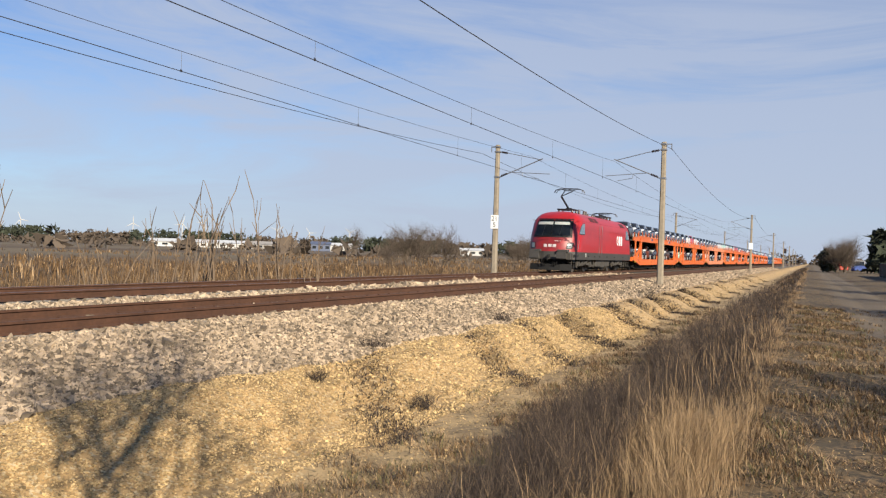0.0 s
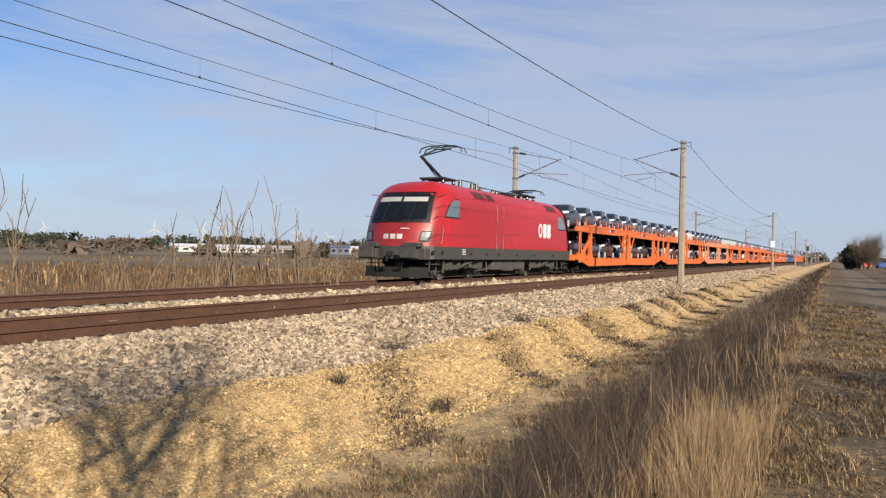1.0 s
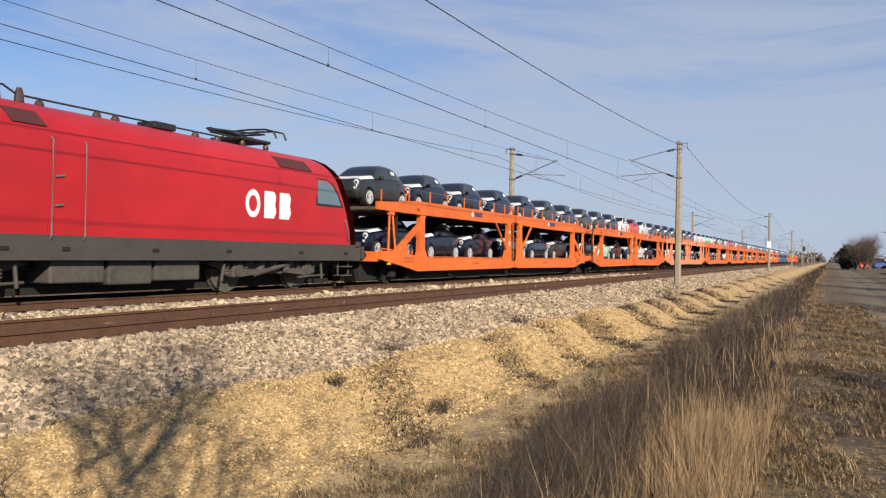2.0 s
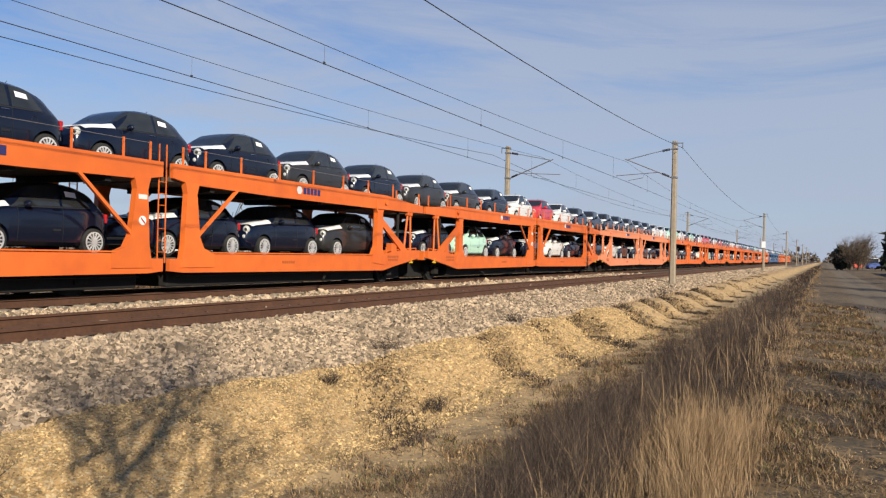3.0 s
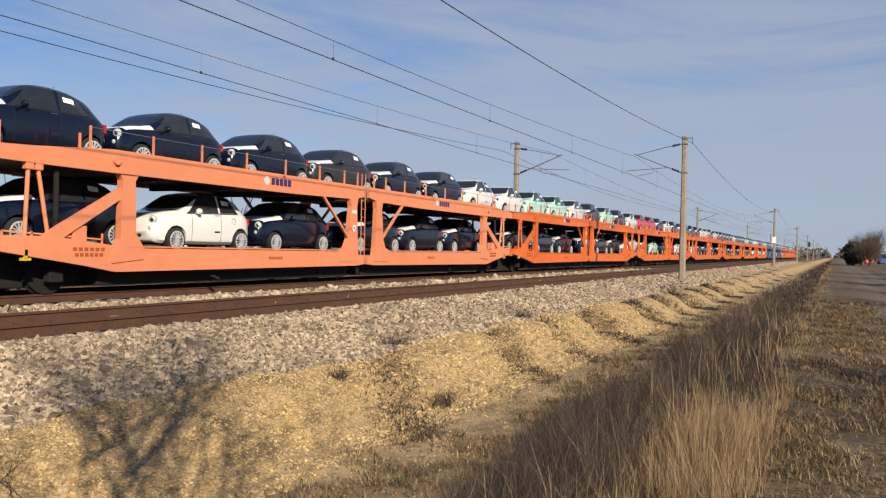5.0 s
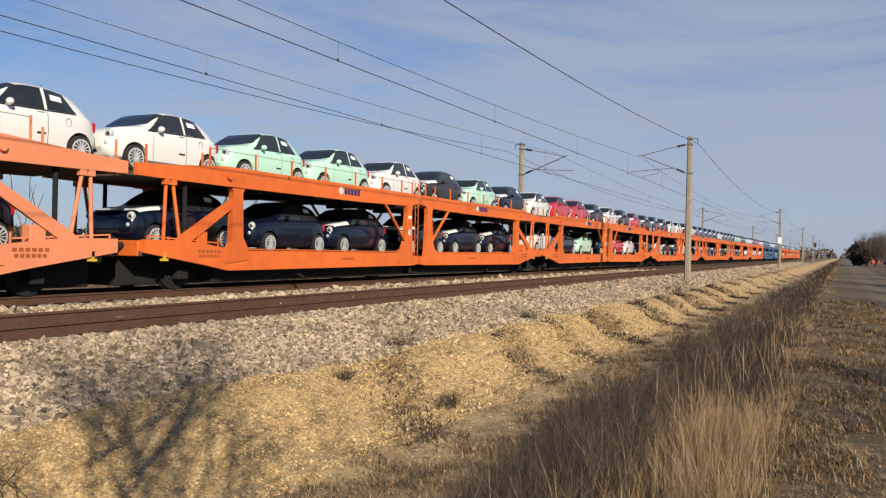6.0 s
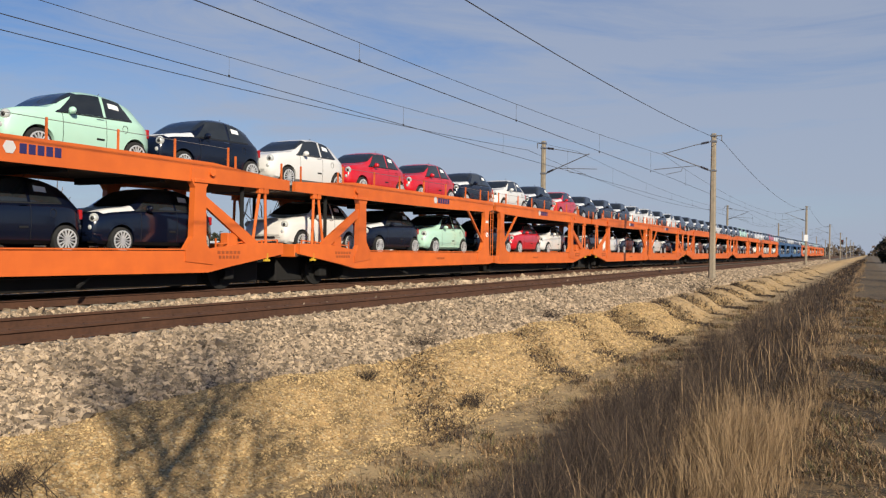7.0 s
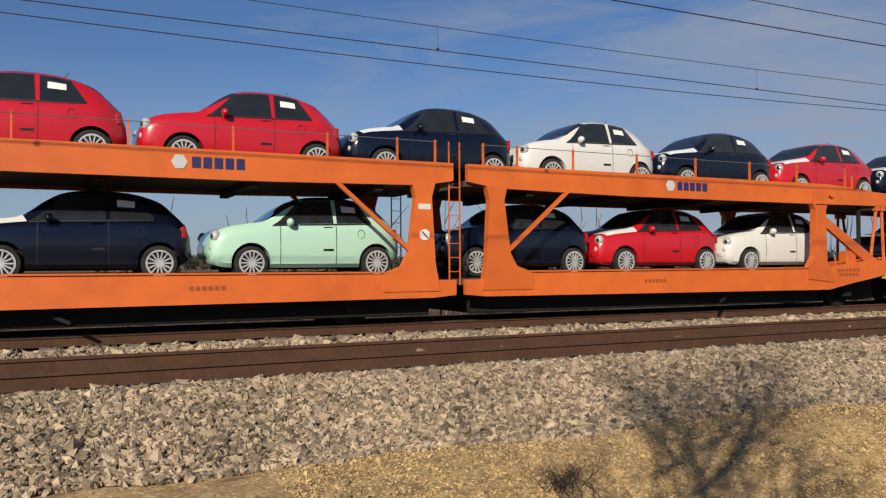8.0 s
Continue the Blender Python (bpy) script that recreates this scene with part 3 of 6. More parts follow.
        part("body_seam", side_patch(B(), [(0.9, 2.425), (0.9, 2.44), (1.5, 2.44), (1.5, 2.425)], sg, 0.004), SEAM, L)
        for y in (0.85, 1.6, 4.3, 6.0, 7.3, 9.6, 12.0, 15.0, 17.3):
            bm = B()
            box(bm, min(sg * 1.46, sg * 1.492), max(sg * 1.46, sg * 1.492), y - 0.09, y + 0.09, 1.0, 1.14 if y < 2 else 1.08, 0.01)
            part("skirt_recess", bm, BLACK, L)
        for k in range(4):
            bm = B()
            box(bm, min(sg * 1.46, sg * 1.487), max(sg * 1.46, sg * 1.487), 3.4, 3.75, 1.02 + 0.06 * k, 1.04 + 0.06 * k)
            part("data_line", bm, SUNBLIND, L)
    # bogies
    for yc in (4.25, 14.15):
        for sg in (-1, 1):
            bm = B()
            poly = [(yc - 2.5, 0.74), (yc - 2.1, 0.86), (yc + 2.1, 0.86), (yc + 2.5, 0.74), (yc + 1.9, 0.58), (yc + 0.9, 0.46), (yc - 0.9, 0.46), (yc - 1.9, 0.58)]
            prism(bm, poly, sg * 1.02, sg * 1.12)
            part("bogie_frame", bm, BOGIE, L)
            for dy in (-1.5, 1.5):
                bm = B()
                box(bm, min(sg * 0.98, sg * 1.24), max(sg * 0.98, sg * 1.24), yc + dy - 0.2, yc + dy + 0.2, 0.38, 0.76, 0.05)
                disc(bm, (sg * 1.22, yc + dy, 0.575), 0.17, 0.10, "x", 16)
                part("axle_box", bm, BOGIE, L)
                for e in (-0.36, 0.36):
                    bm = B()
                    for k in range(5):
                        disc(bm, (sg * 1.14, yc + dy + e, 0.50 + 0.07 * k), 0.085, 0.035, "z", 12)
                    rod(bm, [(sg * 1.14, yc + dy + e, 0.44), (sg * 1.14, yc + dy + e, 0.86)], 0.05, 8)
                    part("coil_spring", bm, BOGIE, L)
                bm = B()
                beam(bm, (sg * 1.2, yc + dy, 0.45), (sg * 1.2, yc + dy * 0.3, 0.55), 0.10, 0.12)
                part("axle_guide", bm, BOGIE, L)
            for dy in (-0.55, 0.0, 0.55):
                bm = B()
                disc(bm, (sg * 1.12, yc + dy, 0.70), 0.15, 0.30, "z", 14)
                part("secondary_spring", bm, BOGIE, L)
            bm = B()
            rod(bm, [(sg * 1.25, yc - 0.9, 0.45), (sg * 1.25, yc + 0.8, 0.78)], 0.06, 8)
            rod(bm, [(sg * 1.26, yc + 1.0, 0.35), (sg * 1.26, yc + 2.3, 0.40)], 0.03, 6)
            part("damper", bm, BOGIE, L)
            for a, b in ((-2.2, -2.1), (2.15, 2.1)):
                part("sand_pipe", rod(B(), [(sg * 1.28, yc + a, 0.3), (sg * 1.28, yc + b, 0.75)], 0.04, 6), BOGIE, L)
        for dy in (-1.5, 1.5):
            ROLLING.append((wheelset(L, yc + dy, 0.575), yc + dy, 0.575))
    for y0, y1, z0 in ((7.1, 8.4, 0.36), (8.5, 9.7, 0.30), (9.8, 11.2, 0.36)):
        for sg in (-1, 1):
            bm = B()
            box(bm, min(sg * 0.6, sg * 1.28), max(sg * 0.6, sg * 1.28), y0, y1, z0, 0.82, 0.04)
            part("underfloor_box", bm, BOGIE, L, "dusty underfloor equipment box")
    bm = B()
    box(bm, -0.9, 0.9, 1.2, LB - 1.2, 0.6, 0.86)
    # lower black box is added to close off the view under the body
    box(bm, -0.62, 0.62, 1.0, LB - 0.8, 0.12, 0.62)
    part("frame", bm, BLACK, L)
    # roof: pantographs, busbar, insulators
    for y, up in ((4.2, True), (14.2, False)):
        p = part("pantograph", box(B(), -0.55, 0.55, y - 0.7, y + 0.55, 4.06, 4.14, 0.02), PANTO, L, "raised dark single-arm pantograph" if up else "folded dark pantograph")
        for sx in (-0.45, 0.45):
            for dy in (-0.55, 0.45):
                part("insulator", rod(B(), [(sx, y + dy, 3.82), (sx, y + dy, 3.95), (sx, y + dy, 4.08)], [0.05, 0.085, 0.05], 10), INSUL, p)
        kn = (0, y - 1.62, 4.86) if up else (0, y - 1.35, 4.26)
        hd = (0, y + 0.30, 5.40) if up else (0, y + 0.45, 4.34)
        bm = B()
        beam(bm, (0, y + 0.25, 4.18), kn, 0.09)
        beam(bm, (-0.18, y + 0.2, 4.16), (0.18, y + 0.2, 4.16), 0.14)
        part("lower_arm", bm, PANTO, p)
        bm = B()
        rod(bm, [(0.12, y - 0.45, 4.15), (0.08, kn[1] - 0.05, kn[2] - 0.10)], 0.022)
        part("control_rod", bm, PANTO, p)
        bm = B()
        beam(bm, (kn[0], kn[1] - 0.08, kn[2]), (-0.3, hd[1], hd[2]), 0.05)
        beam(bm, (kn[0], kn[1] - 0.08, kn[2]), (0.3, hd[1], hd[2]), 0.05)
        beam(bm, (-0.4, hd[1], hd[2]), (0.4, hd[1], hd[2]), 0.05)
        part("upper_arm", bm, PANTO, p)
        for dy in (-0.22, 0.22):
            bm = B()
            z = hd[2] + 0.10
            rod(bm, [(-0.98, hd[1] + dy, z - 0.26), (-0.88, hd[1] + dy, z - 0.07), (-0.6, hd[1] + dy, z), (0, hd[1] + dy, z + 0.02), (0.6, hd[1] + dy, z), (0.88, hd[1] + dy, z - 0.07), (0.98, hd[1] + dy, z - 0.26)], 0.028)
            part("contact_strip", bm, PANTO, p)
    bm = B()
    rod(bm, [(0.35, 4.9, 4.1), (0.5, 5.2, 4.16), (0.5, 6.6, 4.16), (0.5, 6.9, 4.02), (0.5, 12.8, 4.0), (0.35, 13.4, 4.1)], 0.022)
    part("roof_busbar", bm, PANTO, L)
    for y, h in ((5.2, 0.30), (6.45, 0.30), (6.95, 0.30), (7.4, 0.13), (8.8, 0.14), (9.3, 0.14), (10.6, 0.16), (11.8, 0.14), (12.6, 0.14)):
        bm = B()
        z0 = 3.86
        rod(bm, [(0.5, y, z0 - 0.05), (0.5, y, z0 + 0.03), (0.5, y, z0 + h * 0.7), (0.5, y, z0 + h)], [0.07, 0.10, 0.08, 0.05], 10)
        part("insulator", bm, INSUL, L)
    bm = B()
    box(bm, 0.2, 0.75, 10.2, 10.9, 3.86, 4.02, 0.03)
    box(bm, -0.9, 0.1, 6.0, 11.5, 3.84, 3.97, 0.05)
    part("roof_box", bm, PANTO, L)
    MOVING.append((L, LOCO_Y))
    return L


build_loco()


# ---- car-carrying wagons: two halves on one joint, two decks ----
WL = 25.7
W0 = 66.0
DECK_UP, DECK_LOW = 2.68, 0.84
PIPE = mat("thin_wire_rope", (0.25, 0.24, 0.23), 0.5, 0.5, 0.1, 10)
DECKM = mat("dirty_deck_steel", (0.10, 0.075, 0.055), 0.8, 0.2, 0.4, 5)
LOGO = mat("dark_blue_lettering", (0.025, 0.022, 0.10), 0.5, 0, 0.1, 8)
SILVER = mat("pale_grey_lettering", (0.55, 0.55, 0.55), 0.5, 0, 0.1, 8)
YELLOW = mat("yellow_paint", (0.6, 0.38, 0.03), 0.5, 0, 0.2, 10)
FAINT = mat("faded_brown_stencil", (0.33, 0.075, 0.018), 0.6, 0, 0.2, 8)
HALVES = ((0.0, 1), (WL, -1))


def wagon(paint, word, far=False):
    """One wagon with its middle joint at WL / 2; mirrored halves."""
    W = empty("car_transport_wagon", pose(XT, 0, RAIL), f"{word} two-deck car transport wagon, fully loaded", "wagon", "wagons of the train")
    for y0, d in HALVES:
        def Y(v):
            return y0 + d * v

        for sg in (-1, 1):
            xo, xi = sg * 1.47, sg * 1.36
            # lower side beam: raised end, straight middle, stub at the joint
            bm = B()
            poly = [(0.35, 0.86), (0.35, 1.14), (1.55, 1.14), (2.8, 1.00), (3.3, 0.94), (11.5, 0.92), (11.6, 0.80), (12.75, 0.80), (12.75, 0.52), (12.3, 0.48), (3.0, 0.44), (2.2, 0.58)]
            prism(bm, [(Y(a), z) for a, z in poly], xo, xi)
            lb = part("lower_side_beam", bm, paint, W)
            # a flange along the top of the beam
            bm = B()
            prism(bm, [(Y(a), z) for a, z in ((3.3, 0.95), (3.3, 0.98), (11.4, 0.96), (11.4, 0.93))], sg * 1.50, sg * 1.30)
            part("flange", bm, paint, lb)
            bm = B()
            beam(bm, (sg * 1.40, Y(0.5), 1.22), (sg * 1.40, Y(2.7), 1.10), 0.03)
            for a in (0.5, 1.1, 2.0, 2.7):
                beam(bm, (sg * 1.40, Y(a), 1.0), (sg * 1.40, Y(a), 1.22), 0.03)
            part("low_rail", bm, paint, W)
            # upper side beam, tapered and drooping to the end
            bm = B()
            poly = [(0.12, 2.50), (0.12, 2.76), (1.0, 2.80), (2.9, 2.95), (12.70, 2.95), (12.70, 2.62), (12.1, 2.52), (9.0, 2.47), (3.2, 2.47), (1.4, 2.48)]
            prism(bm, [(Y(a), z) for a, z in poly], xo, xi)
            ub = part("upper_side_beam", bm, paint, W)
            # posts with flared feet and heads
            bm = B()
            poly = [(2.88, 0.80), (3.09, 1.12), (3.12, 2.34), (3.02, 2.52), (3.02, 2.78), (3.58, 2.78), (3.58, 2.52), (3.46, 2.34), (3.50, 1.25), (3.72, 0.94), (3.72, 0.70), (2.88, 0.62)]
            prism(bm, [(Y(a), z) for a, z in poly], sg * 1.495, sg * 1.33)
            part("post", bm, paint, W)
            bm = B()
            poly = [(11.30, 0.92), (11.66, 1.05), (11.80, 1.30), (11.93, 2.30), (11.86, 2.56), (12.32, 2.56), (12.25, 2.30), (12.32, 1.10), (12.42, 0.60), (11.30, 0.60)]
            prism(bm, [(Y(a), z) for a, z in poly], sg * 1.49, sg * 1.34)
            part("post", bm, paint, W)
            bm = B()
            disc(bm, (sg * 1.50, Y(2.95), 2.72), 0.09, 0.08, "x", 10)
            box(bm, min(sg * 1.46, sg * 1.53), max(sg * 1.46, sg * 1.53), min(Y(2.8), Y(3.5)), max(Y(2.8), Y(3.5)), 2.46, 2.54, 0.01)
            part("post_bracket", bm, paint, W)
            if sg > 0 and d > 0 and not far:
                pl = part("warning_plate", disc(B(), (1.496, Y(12.10), 1.62), 0.10, 0.012, "x", 18), WHITE, W, "round white warning plate with a red bar")
                part("red_bar", beam(B(), (1.504, Y(12.04), 1.68), (1.504, Y(12.16), 1.56), 0.014, 0.025), TAIL, pl)
                part("notice_plate", box(B(), 1.488, 1.496, Y(11.98), Y(12.22), 2.08, 2.18, 0.002), SUNBLIND, W, "pale notice plate")
            # braces and lifting struts
            bm = B()
            prism(bm, [(Y(a), z) for a, z in ((1.25, 1.12), (1.75, 1.12), (3.24, 2.02), (3.24, 2.26), (1.6, 1.34))], sg * 1.46, sg * 1.38)
            part("brace", bm, paint, W)
            bm = B()
            beam(bm, (sg * 1.44, Y(11.85), 1.32), (sg * 1.44, Y(10.45), 2.52), 0.07)
            part("brace", bm, paint, W)
            for a, a2 in ((0.95, 1.0), (1.45, 1.2)):
                bm = B()
                rod(bm, [(sg * 1.40, Y(a), 1.1), (sg * 1.40, Y(a2), 2.42)], 0.04, 8)
                box(bm, sg * 1.40 - 0.06, sg * 1.40 + 0.06, Y(a2) - 0.08, Y(a2) + 0.08, 2.36, 2.5, 0.01)
                part("strut", bm, paint, W)
            bm = B()
            rod(bm, [(sg * 1.28, Y(1.7), 0.9), (sg * 1.28, Y(1.7), 2.5)], 0.05, 8)
            part("lifting_ram", bm, BLACK, W)
            bm = B()
            box(bm, sg * 1.30 - 0.12, sg * 1.30 + 0.12, Y(2.15) - 0.17, Y(2.15) + 0.17, 1.02, 1.36, 0.02)
            part("control_box", bm, paint, W)
            # stanchions of the upper deck with a wire rope
            ys = [0.4, 2.1, 2.35, 4.0, 5.5, 7.1, 8.7, 10.3, 11.6, 12.35]
            for a in () if far else ys:
                bm = B()
                beam(bm, (sg * 1.42, Y(a), 2.7), (sg * 1.42, Y(a), 3.36 if a > 2.2 else 3.18), 0.045, 0.03)
                part("stanchion", bm, paint, W)
            bm = B()
            rod(bm, [(sg * 1.42, Y(2.35), 3.33), (sg * 1.42, Y(12.35), 3.33)], 0.007, 4)
            part("wire_rope", bm, PIPE, W)
            if far or sg < 0:
                continue
            # lettering: emblem and five blocks, data lines as bars
            bm = B()
            disc(bm, (sg * 1.474, Y(7.85), 2.73), 0.125, 0.012, "x", 6)
            part("emblem", bm, SILVER, ub, "pale hexagonal emblem")
            for k in range(5):
                bm = B()
                c = Y(7.85) + 0.26 + 0.175 * k
                box(bm, min(sg * 1.465, sg * 1.478), max(sg * 1.465, sg * 1.478), c - 0.068, c + 0.068, 2.64, 2.82, 0.004)
                part("emblem_block", bm, LOGO, ub, "dark blue lettering block")
            for k, (a, b2, z) in enumerate(((1.95, 2.75, 0.90), (2.0, 2.7, 0.79), (3.3, 3.6, 0.80), (8.0, 8.6, 0.72))):
                bm = B()
                for q in range(6 if b2 - a > 0.4 else 3):
                    n = 6 if b2 - a > 0.4 else 3
                    u0 = a + (b2 - a) * q / n
                    u1 = u0 + (b2 - a) / n * 0.7
                    box(bm, min(sg * 1.465, sg * 1.476), max(sg * 1.465, sg * 1.476), min(Y(u0), Y(u1)), max(Y(u0), Y(u1)), z - 0.035, z + 0.035)
                part("data_bars", bm, FAINT, lb)
            bm = B()
            beam(bm, (sg * 1.44, Y(0.95), 0.72), (sg * 1.44, Y(0.95), 0.88), 0.06)
            box(bm, sg * 1.44 - 0.03, sg * 1.44 + 0.03, Y(0.95) - 0.10, Y(0.95) + 0.10, 0.68, 0.73)
            part("tie_down_hook", bm, YELLOW, W)
            # footboard and pipe under the beam
            bm = B()
            rod(bm, [(sg * 1.2, Y(3.5), 0.42), (sg * 1.2, Y(12.3), 0.40)], 0.03, 6)
            beam(bm, (sg * 1.1, Y(5.8), 0.44), (sg * 1.3, Y(6.3), 0.22), 0.05)
            part("brake_pipe", bm, BLACK, W)
        # decks
        bm = B()
        prism(bm, [(Y(a), z) for a, z in ((0.3, 0.90), (2.4, 0.90), (3.6, 0.80), (12.8, 0.80), (12.8, 0.70), (3.4, 0.70), (2.2, 0.80), (0.3, 0.80))], -1.37, 1.37)
        part("lower_deck", bm, DECKM, W)
        bm = B()
        prism(bm, [(Y(a), z) for a, z in ((0.15, 2.60), (2.9, 2.65), (12.7, 2.65), (12.7, 2.54), (2.9, 2.54), (0.15, 2.50))], -1.37, 1.37)
        part("upper_deck", bm, DECKM, W)
        for sx in () if far else (-0.72, 0.72):
            for deck in (DECK_LOW - 0.03, DECK_UP - 0.02):
                bm = B()
                box(bm, sx - 0.16, sx + 0.16, min(Y(3.6), Y(12.4)), max(Y(3.6), Y(12.4)), deck - 0.015, deck + 0.01)
                part("wheel_track", bm, DECKM, W)
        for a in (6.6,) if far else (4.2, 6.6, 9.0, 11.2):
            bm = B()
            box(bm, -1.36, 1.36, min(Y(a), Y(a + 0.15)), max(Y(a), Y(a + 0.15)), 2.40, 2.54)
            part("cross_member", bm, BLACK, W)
        # inner frame boxes, enlarged and black to stand for shade below the deck; running gear
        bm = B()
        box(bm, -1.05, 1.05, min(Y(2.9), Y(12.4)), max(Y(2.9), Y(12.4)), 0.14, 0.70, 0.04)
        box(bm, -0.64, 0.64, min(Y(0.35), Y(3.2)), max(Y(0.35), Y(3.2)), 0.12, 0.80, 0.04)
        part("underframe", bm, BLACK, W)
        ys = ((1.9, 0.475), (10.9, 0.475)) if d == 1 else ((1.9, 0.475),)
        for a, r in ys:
            # wheels in the same near-black, with the shade in their colour
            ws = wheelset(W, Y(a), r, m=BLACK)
            if not far:
                ROLLING.append((ws, Y(a), r))
            for sg in (-1, 1):
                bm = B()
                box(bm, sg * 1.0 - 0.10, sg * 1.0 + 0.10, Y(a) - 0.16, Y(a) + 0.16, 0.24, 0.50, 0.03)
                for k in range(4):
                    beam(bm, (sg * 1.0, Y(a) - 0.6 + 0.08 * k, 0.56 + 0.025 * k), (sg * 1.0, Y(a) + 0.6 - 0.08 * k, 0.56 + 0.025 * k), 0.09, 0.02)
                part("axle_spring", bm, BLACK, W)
        # draw gear at the end
        for sx in (-0.875, 0.875):
            bm = B()
            disc(bm, (sx, Y(0.18), 1.0), 0.08, 0.35, "y", 12)
            disc(bm, (sx, Y(0.02), 1.0), 0.20, 0.04, "y", 16)
            part("buffer", bm, BLACK, W)
        bm = B()
        box(bm, -1.35, 1.35, min(Y(0.28), Y(0.42)), max(Y(0.28), Y(0.42)), 0.78, 1.12, 0.02)
        part("end_beam", bm, paint, W)
        bm = B()
        beam(bm, (0, Y(0.3), 0.98), (0, Y(-0.08), 0.98), 0.1)
        part("coupling_hook", bm, BLACK, W)
    # ladder and bellows at the joint
    for sg in (-1, 1):
        bm = B()
        for y in (12.64, 12.86):
            beam(bm, (sg * 1.40, y, 0.7), (sg * 1.40, y, 3.35), 0.022)
        for k in range(7):
            beam(bm, (sg * 1.40, 12.64, 0.95 + 0.26 * k), (sg * 1.40, 12.86, 0.95 + 0.26 * k), 0.014)
        part("ladder", bm, paint, W)
    bm = B()
    box(bm, -0.5, 0.5, 12.4, 13.3, 0.45, 0.72, 0.03)
    part("joint", bm, BLACK, W)
    return W


# ---- small cars ----
CY = [0.00, 0.05, 0.15, 0.35, 0.65, 0.95, 1.10, 1.30, 1.55, 1.75, 2.05, 2.40, 2.70, 2.92, 3.08, 3.22, 3.36, 3.46, 3.52, 3.545]
CTOP = [0.62, 0.76, 0.855, 0.93, 0.985, 1.03, 1.12, 1.275, 1.42, 1.47, 1.49, 1.477, 1.432, 1.365, 1.285, 1.165, 1.025, 0.915, 0.76, 0.56]
CW = [0.56, 0.68, 0.745, 0.785, 0.803, 0.81, 0.812, 0.815, 0.815, 0.815, 0.815, 0.815, 0.812, 0.802, 0.787, 0.76, 0.71, 0.645, 0.57, 0.48]
CBELT = [0.54, 0.69, 0.78, 0.85, 0.89, 0.92, 0.93, 0.94, 0.948, 0.953, 0.96, 0.968, 0.978, 0.985, 0.985, 0.965, 0.90, 0.80, 0.68, 0.52]
CROOF = [0.40, 0.52, 0.60, 0.65, 0.67, 0.68, 0.668, 0.645, 0.615, 0.603, 0.60, 0.59, 0.57, 0.548, 0.53, 0.515, 0.51, 0.49, 0.43, 0.36]
CBOT = [0.40, 0.30, 0.24, 0.21, 0.20, 0.20, 0.20, 0.20, 0.20, 0.20, 0.20, 0.20, 0.20, 0.20, 0.21, 0.22, 0.25, 0.30, 0.38, 0.46]
AXLES = (0.70, 3.00)


def glide(x, xs, zs):
    """Smooth curve through the points (xs, zs)."""
    n = len(xs)
    i = min(n - 2, max(0, int(np.searchsorted(xs, x)) - 1))
    slope = [(zs[k + 1] - zs[k]) / (xs[k + 1] - xs[k]) for k in range(max(0, i - 1), min(n - 1, i + 2))]
    mid = slope[1] if i > 0 else slope[0]
    a = (slope[0] + mid) / 2 if i > 0 else mid
    b = (slope[-1] + mid) / 2
    h = xs[i + 1] - xs[i]
    u = min(1.0, max(0.0, (x - xs[i]) / h))
    return (2 * u ** 3 - 3 * u ** 2 + 1) * zs[i] + (u ** 3 - 2 * u ** 2 + u) * h * a + (3 * u ** 2 - 2 * u ** 3) * zs[i + 1] + (u ** 3 - u ** 2) * h * b


@functools.lru_cache(maxsize=None)
def car_ring(y, off=0.0):
    """Half section of the car at y, from the sill to the middle of the roof."""
    top, w, belt, roof, bot = (glide(y, CY, t) for t in (CTOP, CW, CBELT, CROOF, CBOT))
    w, roof, top = w + off, roof + off, top + off
    mid = bot + (belt - bot) * 0.42
    edge = belt + (top - belt) * 0.86
    return [(w * 0.86, bot), (w * 0.965, bot + 0.07), (w, mid), (w * 0.988, belt - 0.15), (w * 0.968, belt - 0.045), (w * 0.925, belt),
            (w * 0.925 + (roof - w * 0.925) * 0.50, belt + (edge - belt) * 0.55), (roof, edge), (roof * 0.84, belt + (top - belt) * 0.96), (roof * 0.45, top - 0.006), (0.0, top)]


@functools.lru_cache(maxsize=None)
def car_shell_mesh():
    """The closed body shell with four wheel wells cut out of it."""
    bm = B()
    ys = sorted(set(CY + [round(0.08 * i, 3) for i in range(1, 44)]))
    rings = []
    for y in ys:
        h = car_ring(y)
        rings.append([bm.verts.new((x, y, z)) for x, z in h] + [bm.verts.new((-x, y, z)) for x, z in h[-2::-1]])
    for A, C in zip(rings, rings[1:]):
        for k in range(len(A) - 1):
            bm.faces.new((A[k], A[k + 1], C[k + 1], C[k]))
        bm.faces.new((A[-1], A[0], C[0], C[-1]))
    bm.faces.new(rings[0])
    bm.faces.new(rings[-1])
    bmesh.ops.recalc_face_normals(bm, faces=bm.faces)
    shell = bpy.data.objects.new("shell", mesh_of("shell", bm, [], True))
    scene.collection.objects.link(shell)
    bm = B()
    for sx in (-1, 1):
        for y in AXLES:
            disc(bm, (sx * 0.80, y, 0.30), 0.335, 0.40, "x", 32)
    well = bpy.data.objects.new("well", mesh_of("well", bm, [], True))
    scene.collection.objects.link(well)
    cut = shell.modifiers.new("cut", "BOOLEAN")
    cut.operation, cut.object = "DIFFERENCE", well
    me = bpy.data.meshes.new_from_object(shell.evaluated_get(bpy.context.evaluated_depsgraph_get()))
    for ob in (shell, well):
        bpy.data.objects.remove(ob)
    me.shade_smooth()
    me.set_sharp_from_angle(angle=radians(38))
    return me


